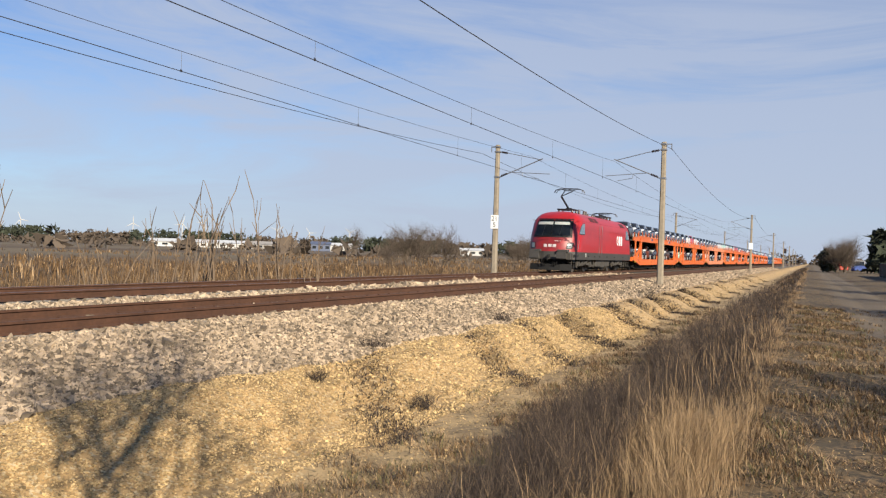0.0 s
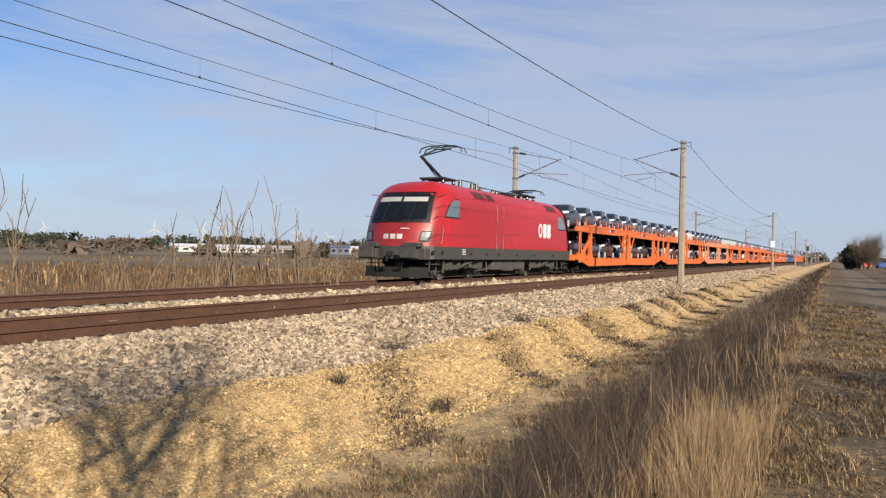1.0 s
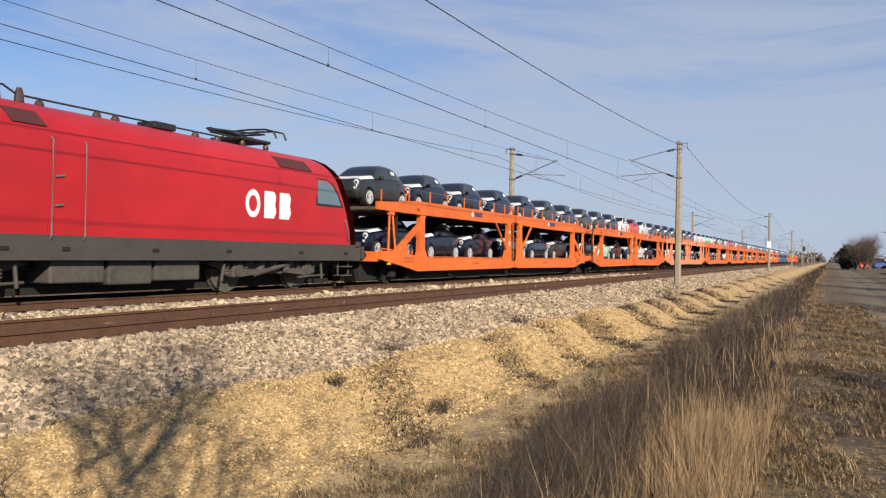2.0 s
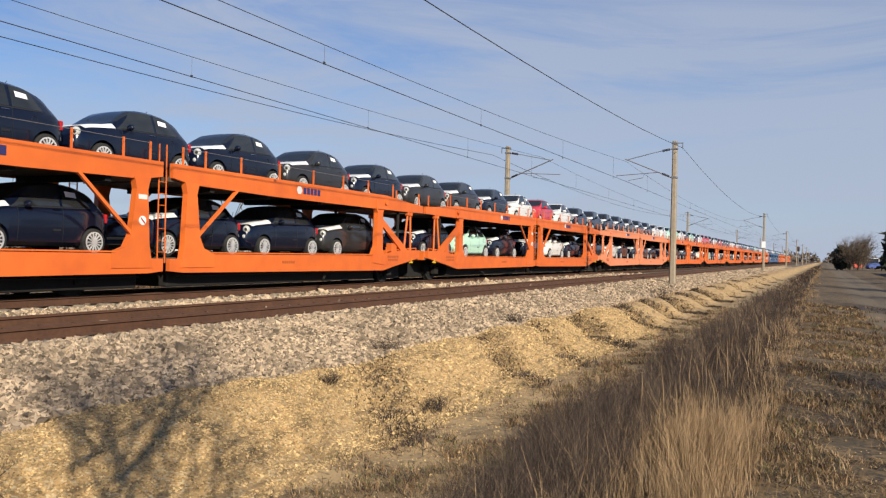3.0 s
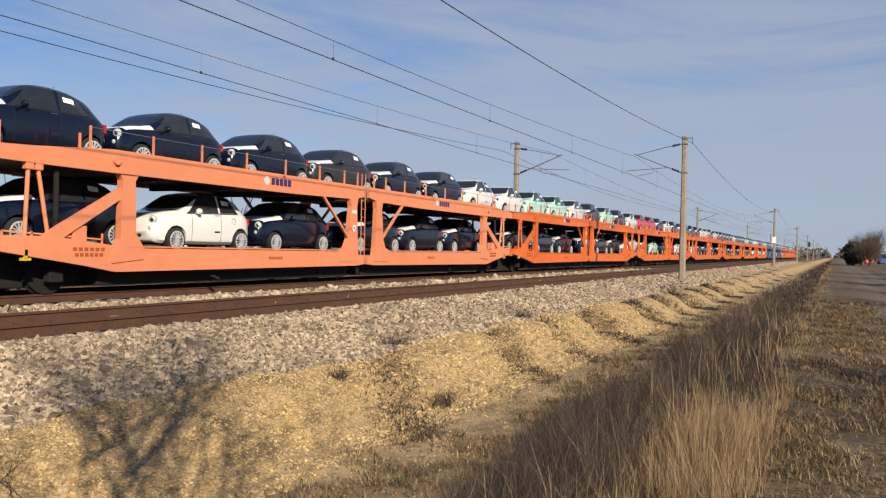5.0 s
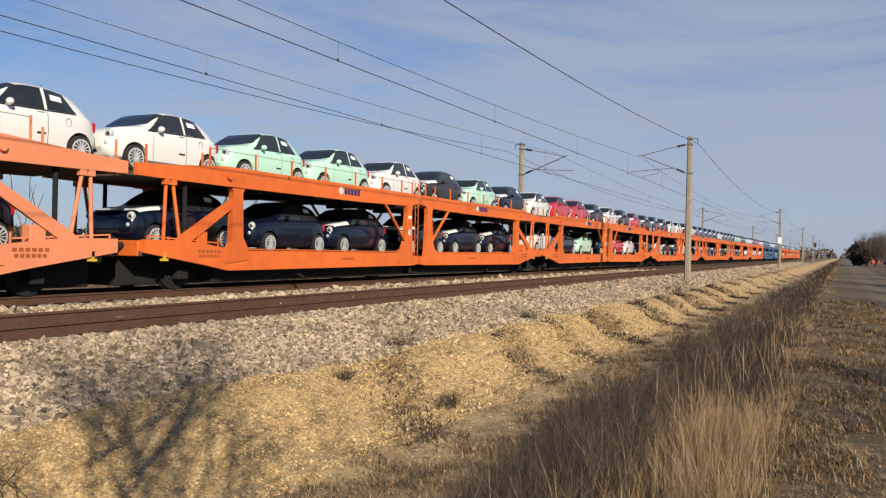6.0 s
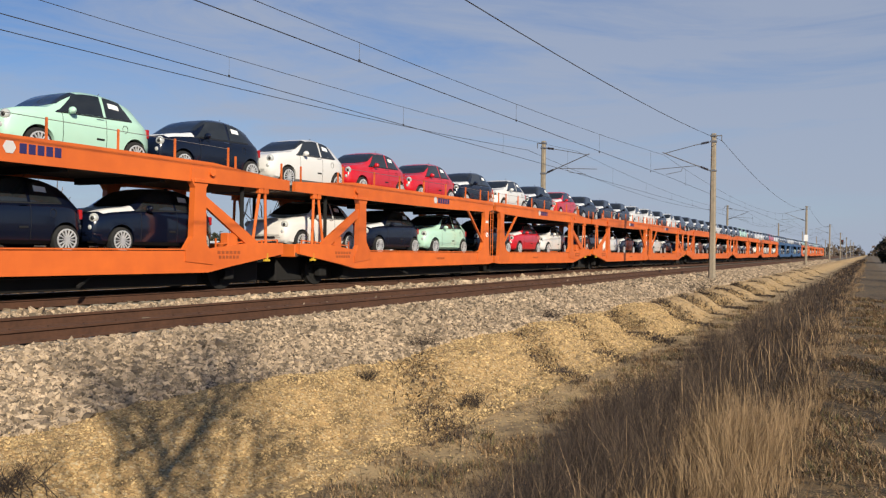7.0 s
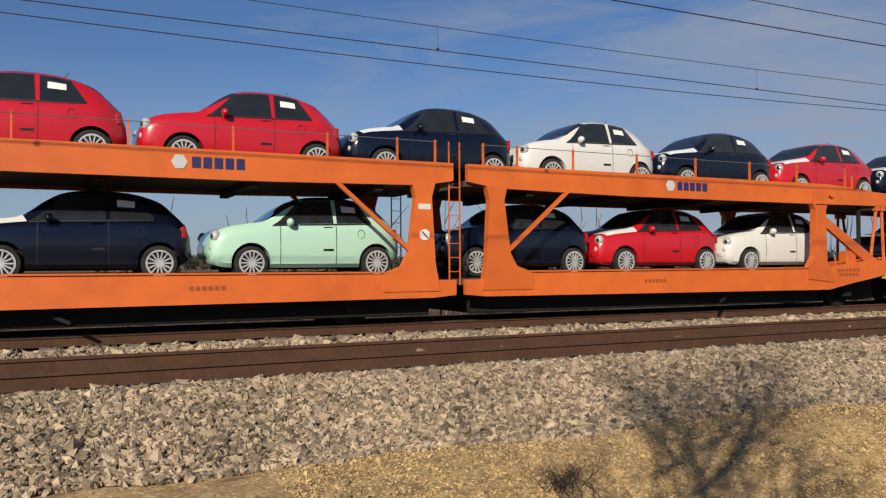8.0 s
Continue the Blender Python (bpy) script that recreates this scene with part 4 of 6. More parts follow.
def car_patch(k0, k1, y0, y1, off, sg=1, slant0=0.0, slant1=0.0, n=7, t0=0.0, t1=1.0):
    """A patch over rows k0..k1 of the section between y0 and y1; slants shift its ends at the top row."""
    bm = B()
    g = []
    rows = [k0 + (k1 - k0) * j / 4 for j in range(5)]
    for j, k in enumerate(rows):
        u = t0 + (t1 - t0) * j / 4
        kk = k0 + (k1 - k0) * u
        row = []
        for i in range(n + 1):
            y = (y0 + slant0 * u) + ((y1 + slant1 * u) - (y0 + slant0 * u)) * i / n
            h = car_ring(y, off)
            a = int(min(kk, len(h) - 1.001))
            f = kk - a
            x, z = h[a][0] * (1 - f) + h[a + 1][0] * f, h[a][1] * (1 - f) + h[a + 1][1] * f
            row.append(bm.verts.new((sg * x, y, z)))
        g.append(row)
    for A, C in zip(g, g[1:]):
        for i in range(n):
            bm.faces.new((A[i], A[i + 1], C[i + 1], C[i]) if sg > 0 else (A[i + 1], A[i], C[i], C[i + 1]))
    return bm


def top_patch(y0, y1, off, k, n=8, m=28, curve=0.0):
    """A patch across the top of the car between y0 and y1, out to row k on both sides."""
    bm = B()
    g = []
    for i in range(n + 1):
        row = []
        for j in range(m + 1):
            u = 2 * j / m - 1
            y = y0 + (y1 - y0) * i / n + curve * u * u
            h = car_ring(y, off)
            kk = 10 - (10 - k) * abs(u)
            a = int(min(kk, 9.999))
            f = kk - a
            x, z = h[a][0] * (1 - f) + h[a + 1][0] * f, h[a][1] * (1 - f) + h[a + 1][1] * f
            row.append(bm.verts.new(((1 if u >= 0 else -1) * x, y, z)))
        g.append(row)
    for A, C in zip(g, g[1:]):
        for j in range(m):
            bm.faces.new((A[j], A[j + 1], C[j + 1], C[j]))
    bmesh.ops.recalc_face_normals(bm, faces=bm.faces)
    return bm


CARGLASS = mat("car_glazing", (0.024, 0.028, 0.031), 0.05, 0, 0.4, 3, coat=0.6)
FILM = mat("white_protective_film", (0.612, 0.62, 0.629), 0.45, 0, 0.08, 4)
PAPER = mat("white_paper", (0.75, 0.76, 0.76), 0.7, 0, 0.05, 10)
CHROME = mat("chrome", (0.7, 0.7, 0.7), 0.12, 1.0, 0.05, 10)
PAINTS = {
    "navy": (mat("navy_car_paint", (0.0035, 0.006, 0.017), 0.16, 0.0, 0.1, 3, coat=0.3), "dark navy blue"),
    "grey": (mat("charcoal_car_paint", (0.045, 0.044, 0.046), 0.28, 0.5, 0.1, 3, coat=0.4), "charcoal grey"),
    "white": (mat("white_car_paint", (0.663, 0.654, 0.629), 0.3, 0, 0.03, 3, coat=0.8), "glossy white"),
    "red": (mat("red_car_paint", (0.51, 0.009, 0.018), 0.28, 0, 0.08, 3, coat=0.8), "bright red"),
    "mint": (mat("mint_car_paint", (0.43, 0.67, 0.54), 0.3, 0, 0.04, 3, coat=0.8), "pale mint green"),
}



def car_wheel(car, x, y, far=False):
    sg = 1 if x > 0 else -1
    bm = B()
    bmesh.ops.create_cone(bm, cap_ends=True, segments=28, radius1=0.288, radius2=0.288, depth=0.17, matrix=pose(0, 0, 0, 0, 90, 0))
    es = [e for e in bm.edges if len(e.link_faces) == 2 and any(len(f.verts) > 4 for f in e.link_faces)]
    bmesh.ops.bevel(bm, geom=es, offset=0.03, segments=2, profile=0.6, affect="EDGES")
    w = part("wheel", bm, TYRE, car, at=pose(x, y, 0.288), smooth=False)
    if sg < 0:
        return w
    bm = B()
    for k in range(24):
        a = 2 * math.pi * k / 24
        b = a + 2 * math.pi / 24
        beam(bm, (sg * 0.088, 0.205 * math.cos(a), 0.205 * math.sin(a)), (sg * 0.088, 0.205 * math.cos(b), 0.205 * math.sin(b)), 0.028, 0.03, up=(1, 0, 0))
    for k in range(0 if far else 14):
        a = 2 * math.pi * k / 14
        beam(bm, (sg * 0.086, 0.03 * math.cos(a), 0.03 * math.sin(a)), (sg * 0.092, 0.20 * math.cos(a), 0.20 * math.sin(a)), 0.022, 0.040, up=(1, 0, 0))
    disc(bm, (sg * 0.090, 0, 0), 0.15 if far else 0.058, 0.022, "x", 14)
    part("rim", bm, ALLOY, w, "bright multi-spoke alloy rim")
    return w


def small_car(color, soft_top=False, film=False, far=False):
    paint, word = PAINTS[color]
    extra = ", black roof" if soft_top else (", white film on bonnet" if film else "")
    C = empty("car", pose(XT, 0, 0), f"{word} small hatchback{extra}, on a wagon", "car", "new cars on the train")
    me = car_shell_mesh().copy()
    me.materials.clear()
    me.materials.append(paint)
    body = new("body", me)
    body.parent = C
    tagged(body)
    part("windscreen", top_patch(1.00, 1.50, 0.005, 6.9, curve=0.13), CARGLASS, C, smooth=True)
    part("rear_window", top_patch(2.98, 3.22, 0.005, 7.6, curve=-0.05), CARGLASS, C, smooth=True)
    if soft_top:
        part("soft_top", top_patch(1.64, 2.90, 0.010, 7.05), DARK, C, "black roof", smooth=True)
    if film:
        part("bonnet_film", top_patch(0.18, 0.96, 0.008, 5.2, curve=0.10), FILM, C, "white protective film", smooth=True)
    for sg in (-1, 1):
        part("side_window", car_patch(5.12, 6.98, 1.06, 2.19, 0.005, sg, 0.46, -0.02), CARGLASS, C, smooth=True)
        q = part("quarter_window", car_patch(5.12, 6.98, 2.25, 2.93, 0.005, sg, 0.0, -0.24), CARGLASS, C, smooth=True)
        if sg > 0 and not far:
            part("paper_slip", car_patch(5.95, 6.5, 2.36, 2.63, 0.010, sg), PAPER, q, "white paper slip in the window")
            for y in (1.20, 2.22):
                part("door_seam", car_patch(1.0, 5.0, y, y + 0.012, 0.003, sg, n=1), DARK, C)
            part("door_handle", car_patch(4.0, 4.3, 1.99, 2.16, 0.016, sg, n=2), CHROME, C)
            part("side_strip", car_patch(1.90, 2.05, 1.98, 2.17, 0.007, sg, n=2), DARK, C)
            part("waist_trim", car_patch(4.92, 5.10, 1.08, 2.92, 0.007, sg, n=16), DARK, C)
            part("fuel_flap", ring(B(), (2.70, 0.80), 0.062, 0.07, 0.806, 1, 16), DARK, C)
        for y in AXLES:
            if not far:
                part("wheel_liner", disc(B(), (sg * 0.60, y, 0.32), 0.34, 0.02, "x", 20), BLACK, C)
            car_wheel(C, sg * 0.725, y, far)
        bm = B()
        bmesh.ops.create_uvsphere(bm, u_segments=14, v_segments=8, radius=0.11, matrix=Matrix.Translation((sg * 0.635, 0.125, 0.745)) @ Matrix.Diagonal((0.95, 0.85, 1, 1)))
        h = part("headlight", bm, LENS, C, smooth=True)
        if far:
            continue
        bm = B()
        bmesh.ops.create_uvsphere(bm, u_segments=10, v_segments=6, radius=0.05, matrix=Matrix.Translation((sg * 0.665, 0.058, 0.745)) @ Matrix.Diagonal((1, 0.6, 1, 1)))
        part("projector", bm, DARK, h, "dark round projector lens", smooth=True)
        bm = B()
        bmesh.ops.create_uvsphere(bm, u_segments=10, v_segments=6, radius=0.055, matrix=Matrix.Translation((sg * 0.615, 0.045, 0.555)) @ Matrix.Diagonal((1, 0.6, 1, 1)))
        part("fog_lamp", bm, LENS, C, smooth=True)
        bm = B()
        bmesh.ops.create_uvsphere(bm, u_segments=12, v_segments=8, radius=0.1, matrix=Matrix.Translation((sg * 0.875, 1.36, 1.0)) @ Matrix.Diagonal((0.95, 0.65, 0.72, 1)))
        beam(bm, (sg * 0.74, 1.38, 0.95), (sg * 0.84, 1.37, 0.97), 0.05)
        part("mirror", bm, paint, C, smooth=True)
        bm = B()
        box(bm, sg * 0.655 - 0.05, sg * 0.655 + 0.05, 3.36, 3.44, 0.70, 0.90, 0.02)
        part("tail_lamp", bm, TAIL, C)
    if far:
        return C
    bm = B()
    box(bm, -0.40, 0.40, -0.006, 0.10, 0.36, 0.43, 0.02)
    part("grille", bm, DARK, C)
    part("badge_bar", box(B(), -0.24, 0.24, 0.035, 0.08, 0.655, 0.68, 0.008), CHROME, C)
    bm = B()
    rod(bm, [(0, 2.55, 1.46), (0, 2.68, 1.62)], 0.006, 5)
    part("aerial", bm, DARK, C)
    bm = B()
    box(bm, -0.58, 0.58, 0.25, 3.3, 0.17, 0.27)
    part("floor_pan", bm, BLACK, C)
    return C


def fleet():
    """The wagons and the cars on them, in order from the locomotive."""
    N, G, Wh, R, M = ("navy", False, True), ("grey", False, True), ("white", False, False), ("red", False, True), ("mint", False, False)
    WS, MS, RR, NP = ("white", True, False), ("mint", True, False), ("red", False, False), ("navy", False, False)
    loads = [
        ([G, N, N, N, N, G, N], [N, N, N, N, N, G]),
        ([G, G, N, Wh, RR, Wh, N], [N, MS, N, N, WS, N]),
        ([N, N, N, G, N, N, Wh], [N, WS, N, N, N, N]),
        ([Wh, M, M, Wh, G, M, N], [N, NP, N, N, N, N]),
        ([Wh, RR, RR, N, Wh, N, R], [Wh, N, MS, NP, R, WS]),
        ([N, N, N, Wh, Wh, N, Wh], [N, Wh, N, N, WS, N]),
    ]
    rnd = random.Random(11)
    while len(loads) < 15:
        runs = []
        while len(runs) < 13:
            runs += [rnd.choice([N, N, G, Wh, Wh, RR, M, N])] * rnd.choice([1, 2, 3])
        loads.append((runs[:7], runs[7:13]))
    made = {}
    paints = {"orange": (ORANGE, "orange"), "pale": (PALE, "faded pale orange"), "blue": (BLUE, "dark blue")}
    for k, (up, low) in enumerate(loads):
        far = k > 5
        y = W0 + WL * k
        word = "pale" if k == 2 else ("blue" if k in (9, 10) else "orange")
        if (word, far) not in made:
            w = made[word, far] = wagon(*paints[word], far)
        else:
            w = copy_thing(made[word, far], pose(XT, y, RAIL))
            if not far:
                ROLLING.extend((o, o.location.y, 0.475) for o in w.children if o.name.startswith("wheelset"))
        MOVING.append((w, y))
        for deck, slots, row in ((DECK_UP, [1.72 + 3.66 * i for i in range(7)], up), (DECK_LOW, [2.4, 6.45, 10.2, 14.65, 18.3, 21.95], low)):
            for i, (s, c) in enumerate(zip(slots, row)):
                z = deck
                if deck == DECK_LOW and i == 0:
                    z += 0.07
                if deck == DECK_UP and i in (0, 6):
                    z -= 0.03
                at = pose(XT, y + s - 1.77, RAIL + z)
                if (c, far) not in made:
                    ob = made[c, far] = small_car(*c, far)
                else:
                    ob = copy_thing(made[c, far], at)
                MOVING.append((ob, y + s - 1.77 + rnd.uniform(-0.05, 0.05), z))


fleet()


# ---- overhead line ----
SPAN = 71.6
INSB = mat("dark_insulator", (0.03, 0.022, 0.02), 0.35, 0, 0.2, 20)
PLATE = mat("white_enamel_plate", (0.78, 0.78, 0.76), 0.4, 0, 0.06, 8)
INK = mat("black_ink", (0.015, 0.015, 0.015), 0.6, 0, 0.1, 10)


def text_mesh(name, text, size, m, parent, at):
    cu = bpy.data.curves.new(name, "FONT")
    cu.body, cu.size, cu.extrude, cu.align_x, cu.align_y = text, size, 0.002, "CENTER", "CENTER"
    tmp = bpy.data.objects.new(name, cu)
    me = bpy.data.meshes.new_from_object(tmp)
    bpy.data.objects.remove(tmp)
    me.materials.append(m)
    ob = new(name, me)
    ob.parent = parent
    ob.matrix_basis = at
    return ob


def mast(x, y, zb, top, d, reach, plate=""):
    """A tapered concrete mast; d: side of the track (-1 track lies towards -x); reach: metres to the wires."""
    M = empty("catenary_mast", pose(x, y, zb), "weathered concrete catenary mast beside the track", "mast", "catenary masts")
    h = top - zb
    bm = B()
    w0, w1 = 0.17, 0.115
    lo = [bm.verts.new((a * w0, b * w0, -0.3)) for a, b in ((-1, -0.6), (-0.6, -1), (0.6, -1), (1, -0.6), (1, 0.6), (0.6, 1), (-0.6, 1), (-1, 0.6))]
    hi = [bm.verts.new((a * w1, b * w1, h)) for a, b in ((-1, -0.6), (-0.6, -1), (0.6, -1), (1, -0.6), (1, 0.6), (0.6, 1), (-0.6, 1), (-1, 0.6))]
    for i in range(8):
        bm.faces.new((lo[i], lo[(i + 1) % 8], hi[(i + 1) % 8], hi[i]))
    bm.faces.new(hi)
    bmesh.ops.recalc_face_normals(bm, faces=bm.faces)
    part("pole", bm, CONC, M)
    zt, zl = h - 0.42, h - 1.95
    bm = B()
    for z in (zt, zl, h - 0.12):
        box(bm, -0.15, 0.15, -0.15, 0.15, z - 0.05, z + 0.05, 0.01)
    part("clamp", bm, STEEL, M)
    bm = B()
    rod(bm, [(d * 0.15, 0, zt), (d * 0.9, 0, zt - 0.13), (d * reach, 0, zt - 0.52)], 0.022)
    part("top_tube", bm, STEEL, M)
    bm = B()
    rod(bm, [(d * 0.15, 0, zl), (d * (reach + 0.10), 0, zt - 0.46)], 0.03)
    part("diagonal_tube", bm, STEEL, M)
    for a, z, s in ((0.45, zt - 0.05, -0.17), (0.45, zl + 0.14, 0.41)):
        bm = B()
        for k in range(5):
            c = a + 0.08 * (k - 2)
            disc(bm, (d * c, 0, z + s * (c - a)), 0.065, 0.05, "x", 10)
        part("insulator", bm, INSB, M)
    bm = B()
    rod(bm, [(d * 0.75, 0, zl + 0.30), (d * (reach + 0.55), 0, zl + 0.16)], 0.02)
    rod(bm, [(d * 1.6, 0, zl + 0.22), (d * 1.65, 0, zl + 0.02), (d * (reach - 0.1), 0, zl - 0.12)], 0.015)
    part("steady_arm", bm, STEEL, M)
    # bracket for the feeder on the outer side
    bm = B()
    beam(bm, (-d * 0.1, 0, h - 0.12), (-d * 0.42, 0, h - 0.12), 0.05)
    beam(bm, (-d * 0.40, 0, h - 0.12), (-d * 0.40, 0, h - 0.42), 0.04)
    part("feeder_bracket", bm, STEEL, M)
    if plate:
        p = part("plate", box(B(), -0.24, 0.24, -0.205, -0.185, 3.1, 3.92, 0.004), PLATE, M, "white plate with black figures")
        if plate != "blank":
            for i, s in enumerate(plate.split()):
                text_mesh("figure", s, 0.40, INK, p, pose(0, -0.208, 3.70 - 0.38 * i, 90, 0, 0))
    return M


for k in range(-1, 7):
    y = 44.3 + SPAN * k
    mast(-7.3, y, -1.45 if k < 3 else -1.4, 6.25, -1, 2.56, "blank" if k == 1 else "")
    mast(-17.4, y + 1.6, -1.62, 6.55, 1, 2.75, "21 5" if k == 0 else "")


def sag(z1, z0, y):
    """Height of a hanging wire: z1 at the masts, z0 in the middle of a span."""
    u = ((y - 44.3) / SPAN) % 1.0
    return z0 + (z1 - z0) * (2 * u - 1) ** 2


def wire(name, x, z1, z0, label, r, zig=0.0):
    bm = B()
    ys = [-63 + 3.58 * i for i in range(150)]
    rod(bm, [(x + zig * (abs((((y - 44.3) / SPAN) % 2) - 1) * 2 - 1), y, sag(z1, z0, y)) for y in ys], r, 5)
    W = empty(name, pose(0, 0, 0), label, "wire", "overhead wires")
    part("strand", bm, WIRE, W)
    return W


wire("contact_wire", -9.92, 4.10, 4.05, "dark copper contact wire over the near track", 0.011, 0.15)
wire("contact_wire", -14.77, 4.34, 4.38, "dark copper contact wire over the far track", 0.011, 0.15)
nm = wire("messenger_wire", -9.92, 5.25, 4.45, "thin sagging carrier wire over the near track", 0.008)
fm = wire("messenger_wire", -14.77, 5.64, 4.86, "thin sagging carrier wire over the far track", 0.008)
wire("feeder_wire", -6.9, 5.88, 4.74, "sagging feeder cable on the outer side of the masts", 0.012)
wire("feeder_wire", -17.8, 5.86, 4.90, "sagging feeder cable on the outer side of the far masts", 0.012)
for w, x, z1, z0, c in ((nm, -9.92, 5.25, 4.45, 4.06), (fm, -14.77, 5.64, 4.86, 4.38)):
    for k in range(-6, 20):
        y = 14.8 + 8.9 * k + (1.2 if x < -12 else 0)
        bm = B()
        rod(bm, [(x, y, c), (x, y, sag(z1, z0, y))], 0.005, 4)
        box(bm, x - 0.012, x + 0.012, y - 0.03, y + 0.03, c - 0.01, c + 0.05)
        part("dropper", bm, WIRE, w)


# ---- loose growth, woods and small pieces of ground, built as triangle soups ----
class Soup:
    def __init__(self):
        self.v, self.f, self.m = [], [], []

    def tri(self, a, b, c, m=0):
        n = len(self.v)
        self.v += [a, b, c]
        self.f.append((n, n + 1, n + 2))
        self.m.append(m)

    def blade(self, x, y, z, h, w, lean, az, m=0):
        """A grass blade: two folded pieces that bend over."""
        ca, sa = math.cos(az), math.sin(az)
        px, py = -sa * w / 2, ca * w / 2
        mx, my, mz = x + ca * lean * 0.35, y + sa * lean * 0.35, z + h * 0.6
        n = len(self.v)
        self.v += [(x - px, y - py, z), (x + px, y + py, z), (mx + px * 0.8, my + py * 0.8, mz), (mx - px * 0.8, my - py * 0.8, mz), (x + ca * lean, y + sa * lean, z + h)]
        self.f += [(n, n + 1, n + 2, n + 3), (n + 3, n + 2, n + 4)]
        self.m += [m, m]

    def tube(self, a, b, r0, r1, m=0):
        a, b = Vector(a), Vector(b)
        d = b - a
        s = d.cross(Vector((0.3, 0.2, 1)))
        s = s.normalized() if s.length > 1e-5 else Vector((1, 0, 0))
        u = s.cross(d).normalized()
        n = len(self.v)
        for p, r in ((a, r0), (b, r1)):
            for k in range(3):
                t = 2.0944 * k
                self.v.append(tuple(p + s * (r * math.cos(t)) + u * (r * math.sin(t))))
        for k in range(3):
            k2 = (k + 1) % 3
            self.f.append((n + k, n + k2, n + 3 + k2, n + 3 + k))
            self.m.append(m)

    def mesh(self, name, mats):
        me = bpy.data.meshes.new(name)
        me.from_pydata([tuple(p) for p in self.v], [], self.f)
        for m in mats:
            me.materials.append(m)
        me.polygons.foreach_set("material_index", self.m)
        me.update()
        return me


def branch(S, rnd, a, d, length, r, level, spread=0.55, up=0.25, m=0):
    """A limb that divides into ever finer ones."""
    p = Vector(a)
    d = Vector(d).normalized()
    n = 3 if level > 1 else 2
    for i in range(n):
        q = p + d * (length / n)
        S.tube(p, q, r * (1 - 0.55 * i / n), r * (1 - 0.55 * (i + 1) / n), m)
        if level > 0:
            for _ in range(2 if level > 1 else rnd.choice((1, 2))):
                e = (d + Vector((rnd.gauss(0, spread), rnd.gauss(0, spread), rnd.gauss(up, spread * 0.7)))).normalized()
                branch(S, rnd, q, e, length * rnd.uniform(0.5, 0.72), r * 0.5 * (1 - 0.3 * i / n), level - 1, spread, up, m)
        p = q
        d = (d + Vector((rnd.gauss(0, 0.12), rnd.gauss(0, 0.12), rnd.gauss(0.04, 0.1)))).normalized()


STRAW = mat("pale_straw", (0.35, 0.235, 0.125), 0.85, 0, 0.35, 3, island=0.35)
STRAW2 = mat("dark_dead_weed", (0.044, 0.030, 0.023), 0.9, 0, 0.4, 3, island=0.6)
BROWN = mat("brown_dead_grass", (0.145, 0.083, 0.034), 0.9, 0, 0.35, 2, island=0.4)
OLIVE = mat("dull_olive_grass", (0.12, 0.104, 0.04), 0.9, 0, 0.3, 3, island=0.35)
BARK = mat("grey_brown_bark", (0.085, 0.065, 0.05), 0.9, 0, 0.3, 5)
SHOOT = mat("pale_brown_shoot", (0.16, 0.112, 0.072), 0.85, 0, 0.3, 5)
PINE = mat("far_pine_needles", (0.035, 0.042, 0.024), 0.95, 0, 0.3, 0.3, island=0.4)
TWIG = mat("far_bare_twigs", (0.10, 0.075, 0.055), 0.95, 0, 0.3, 0.3, island=0.4)


def growth(name, S, mats, label, category):
    return tagged(new(name, S.mesh(name, mats)), label, category, kind="stuff")


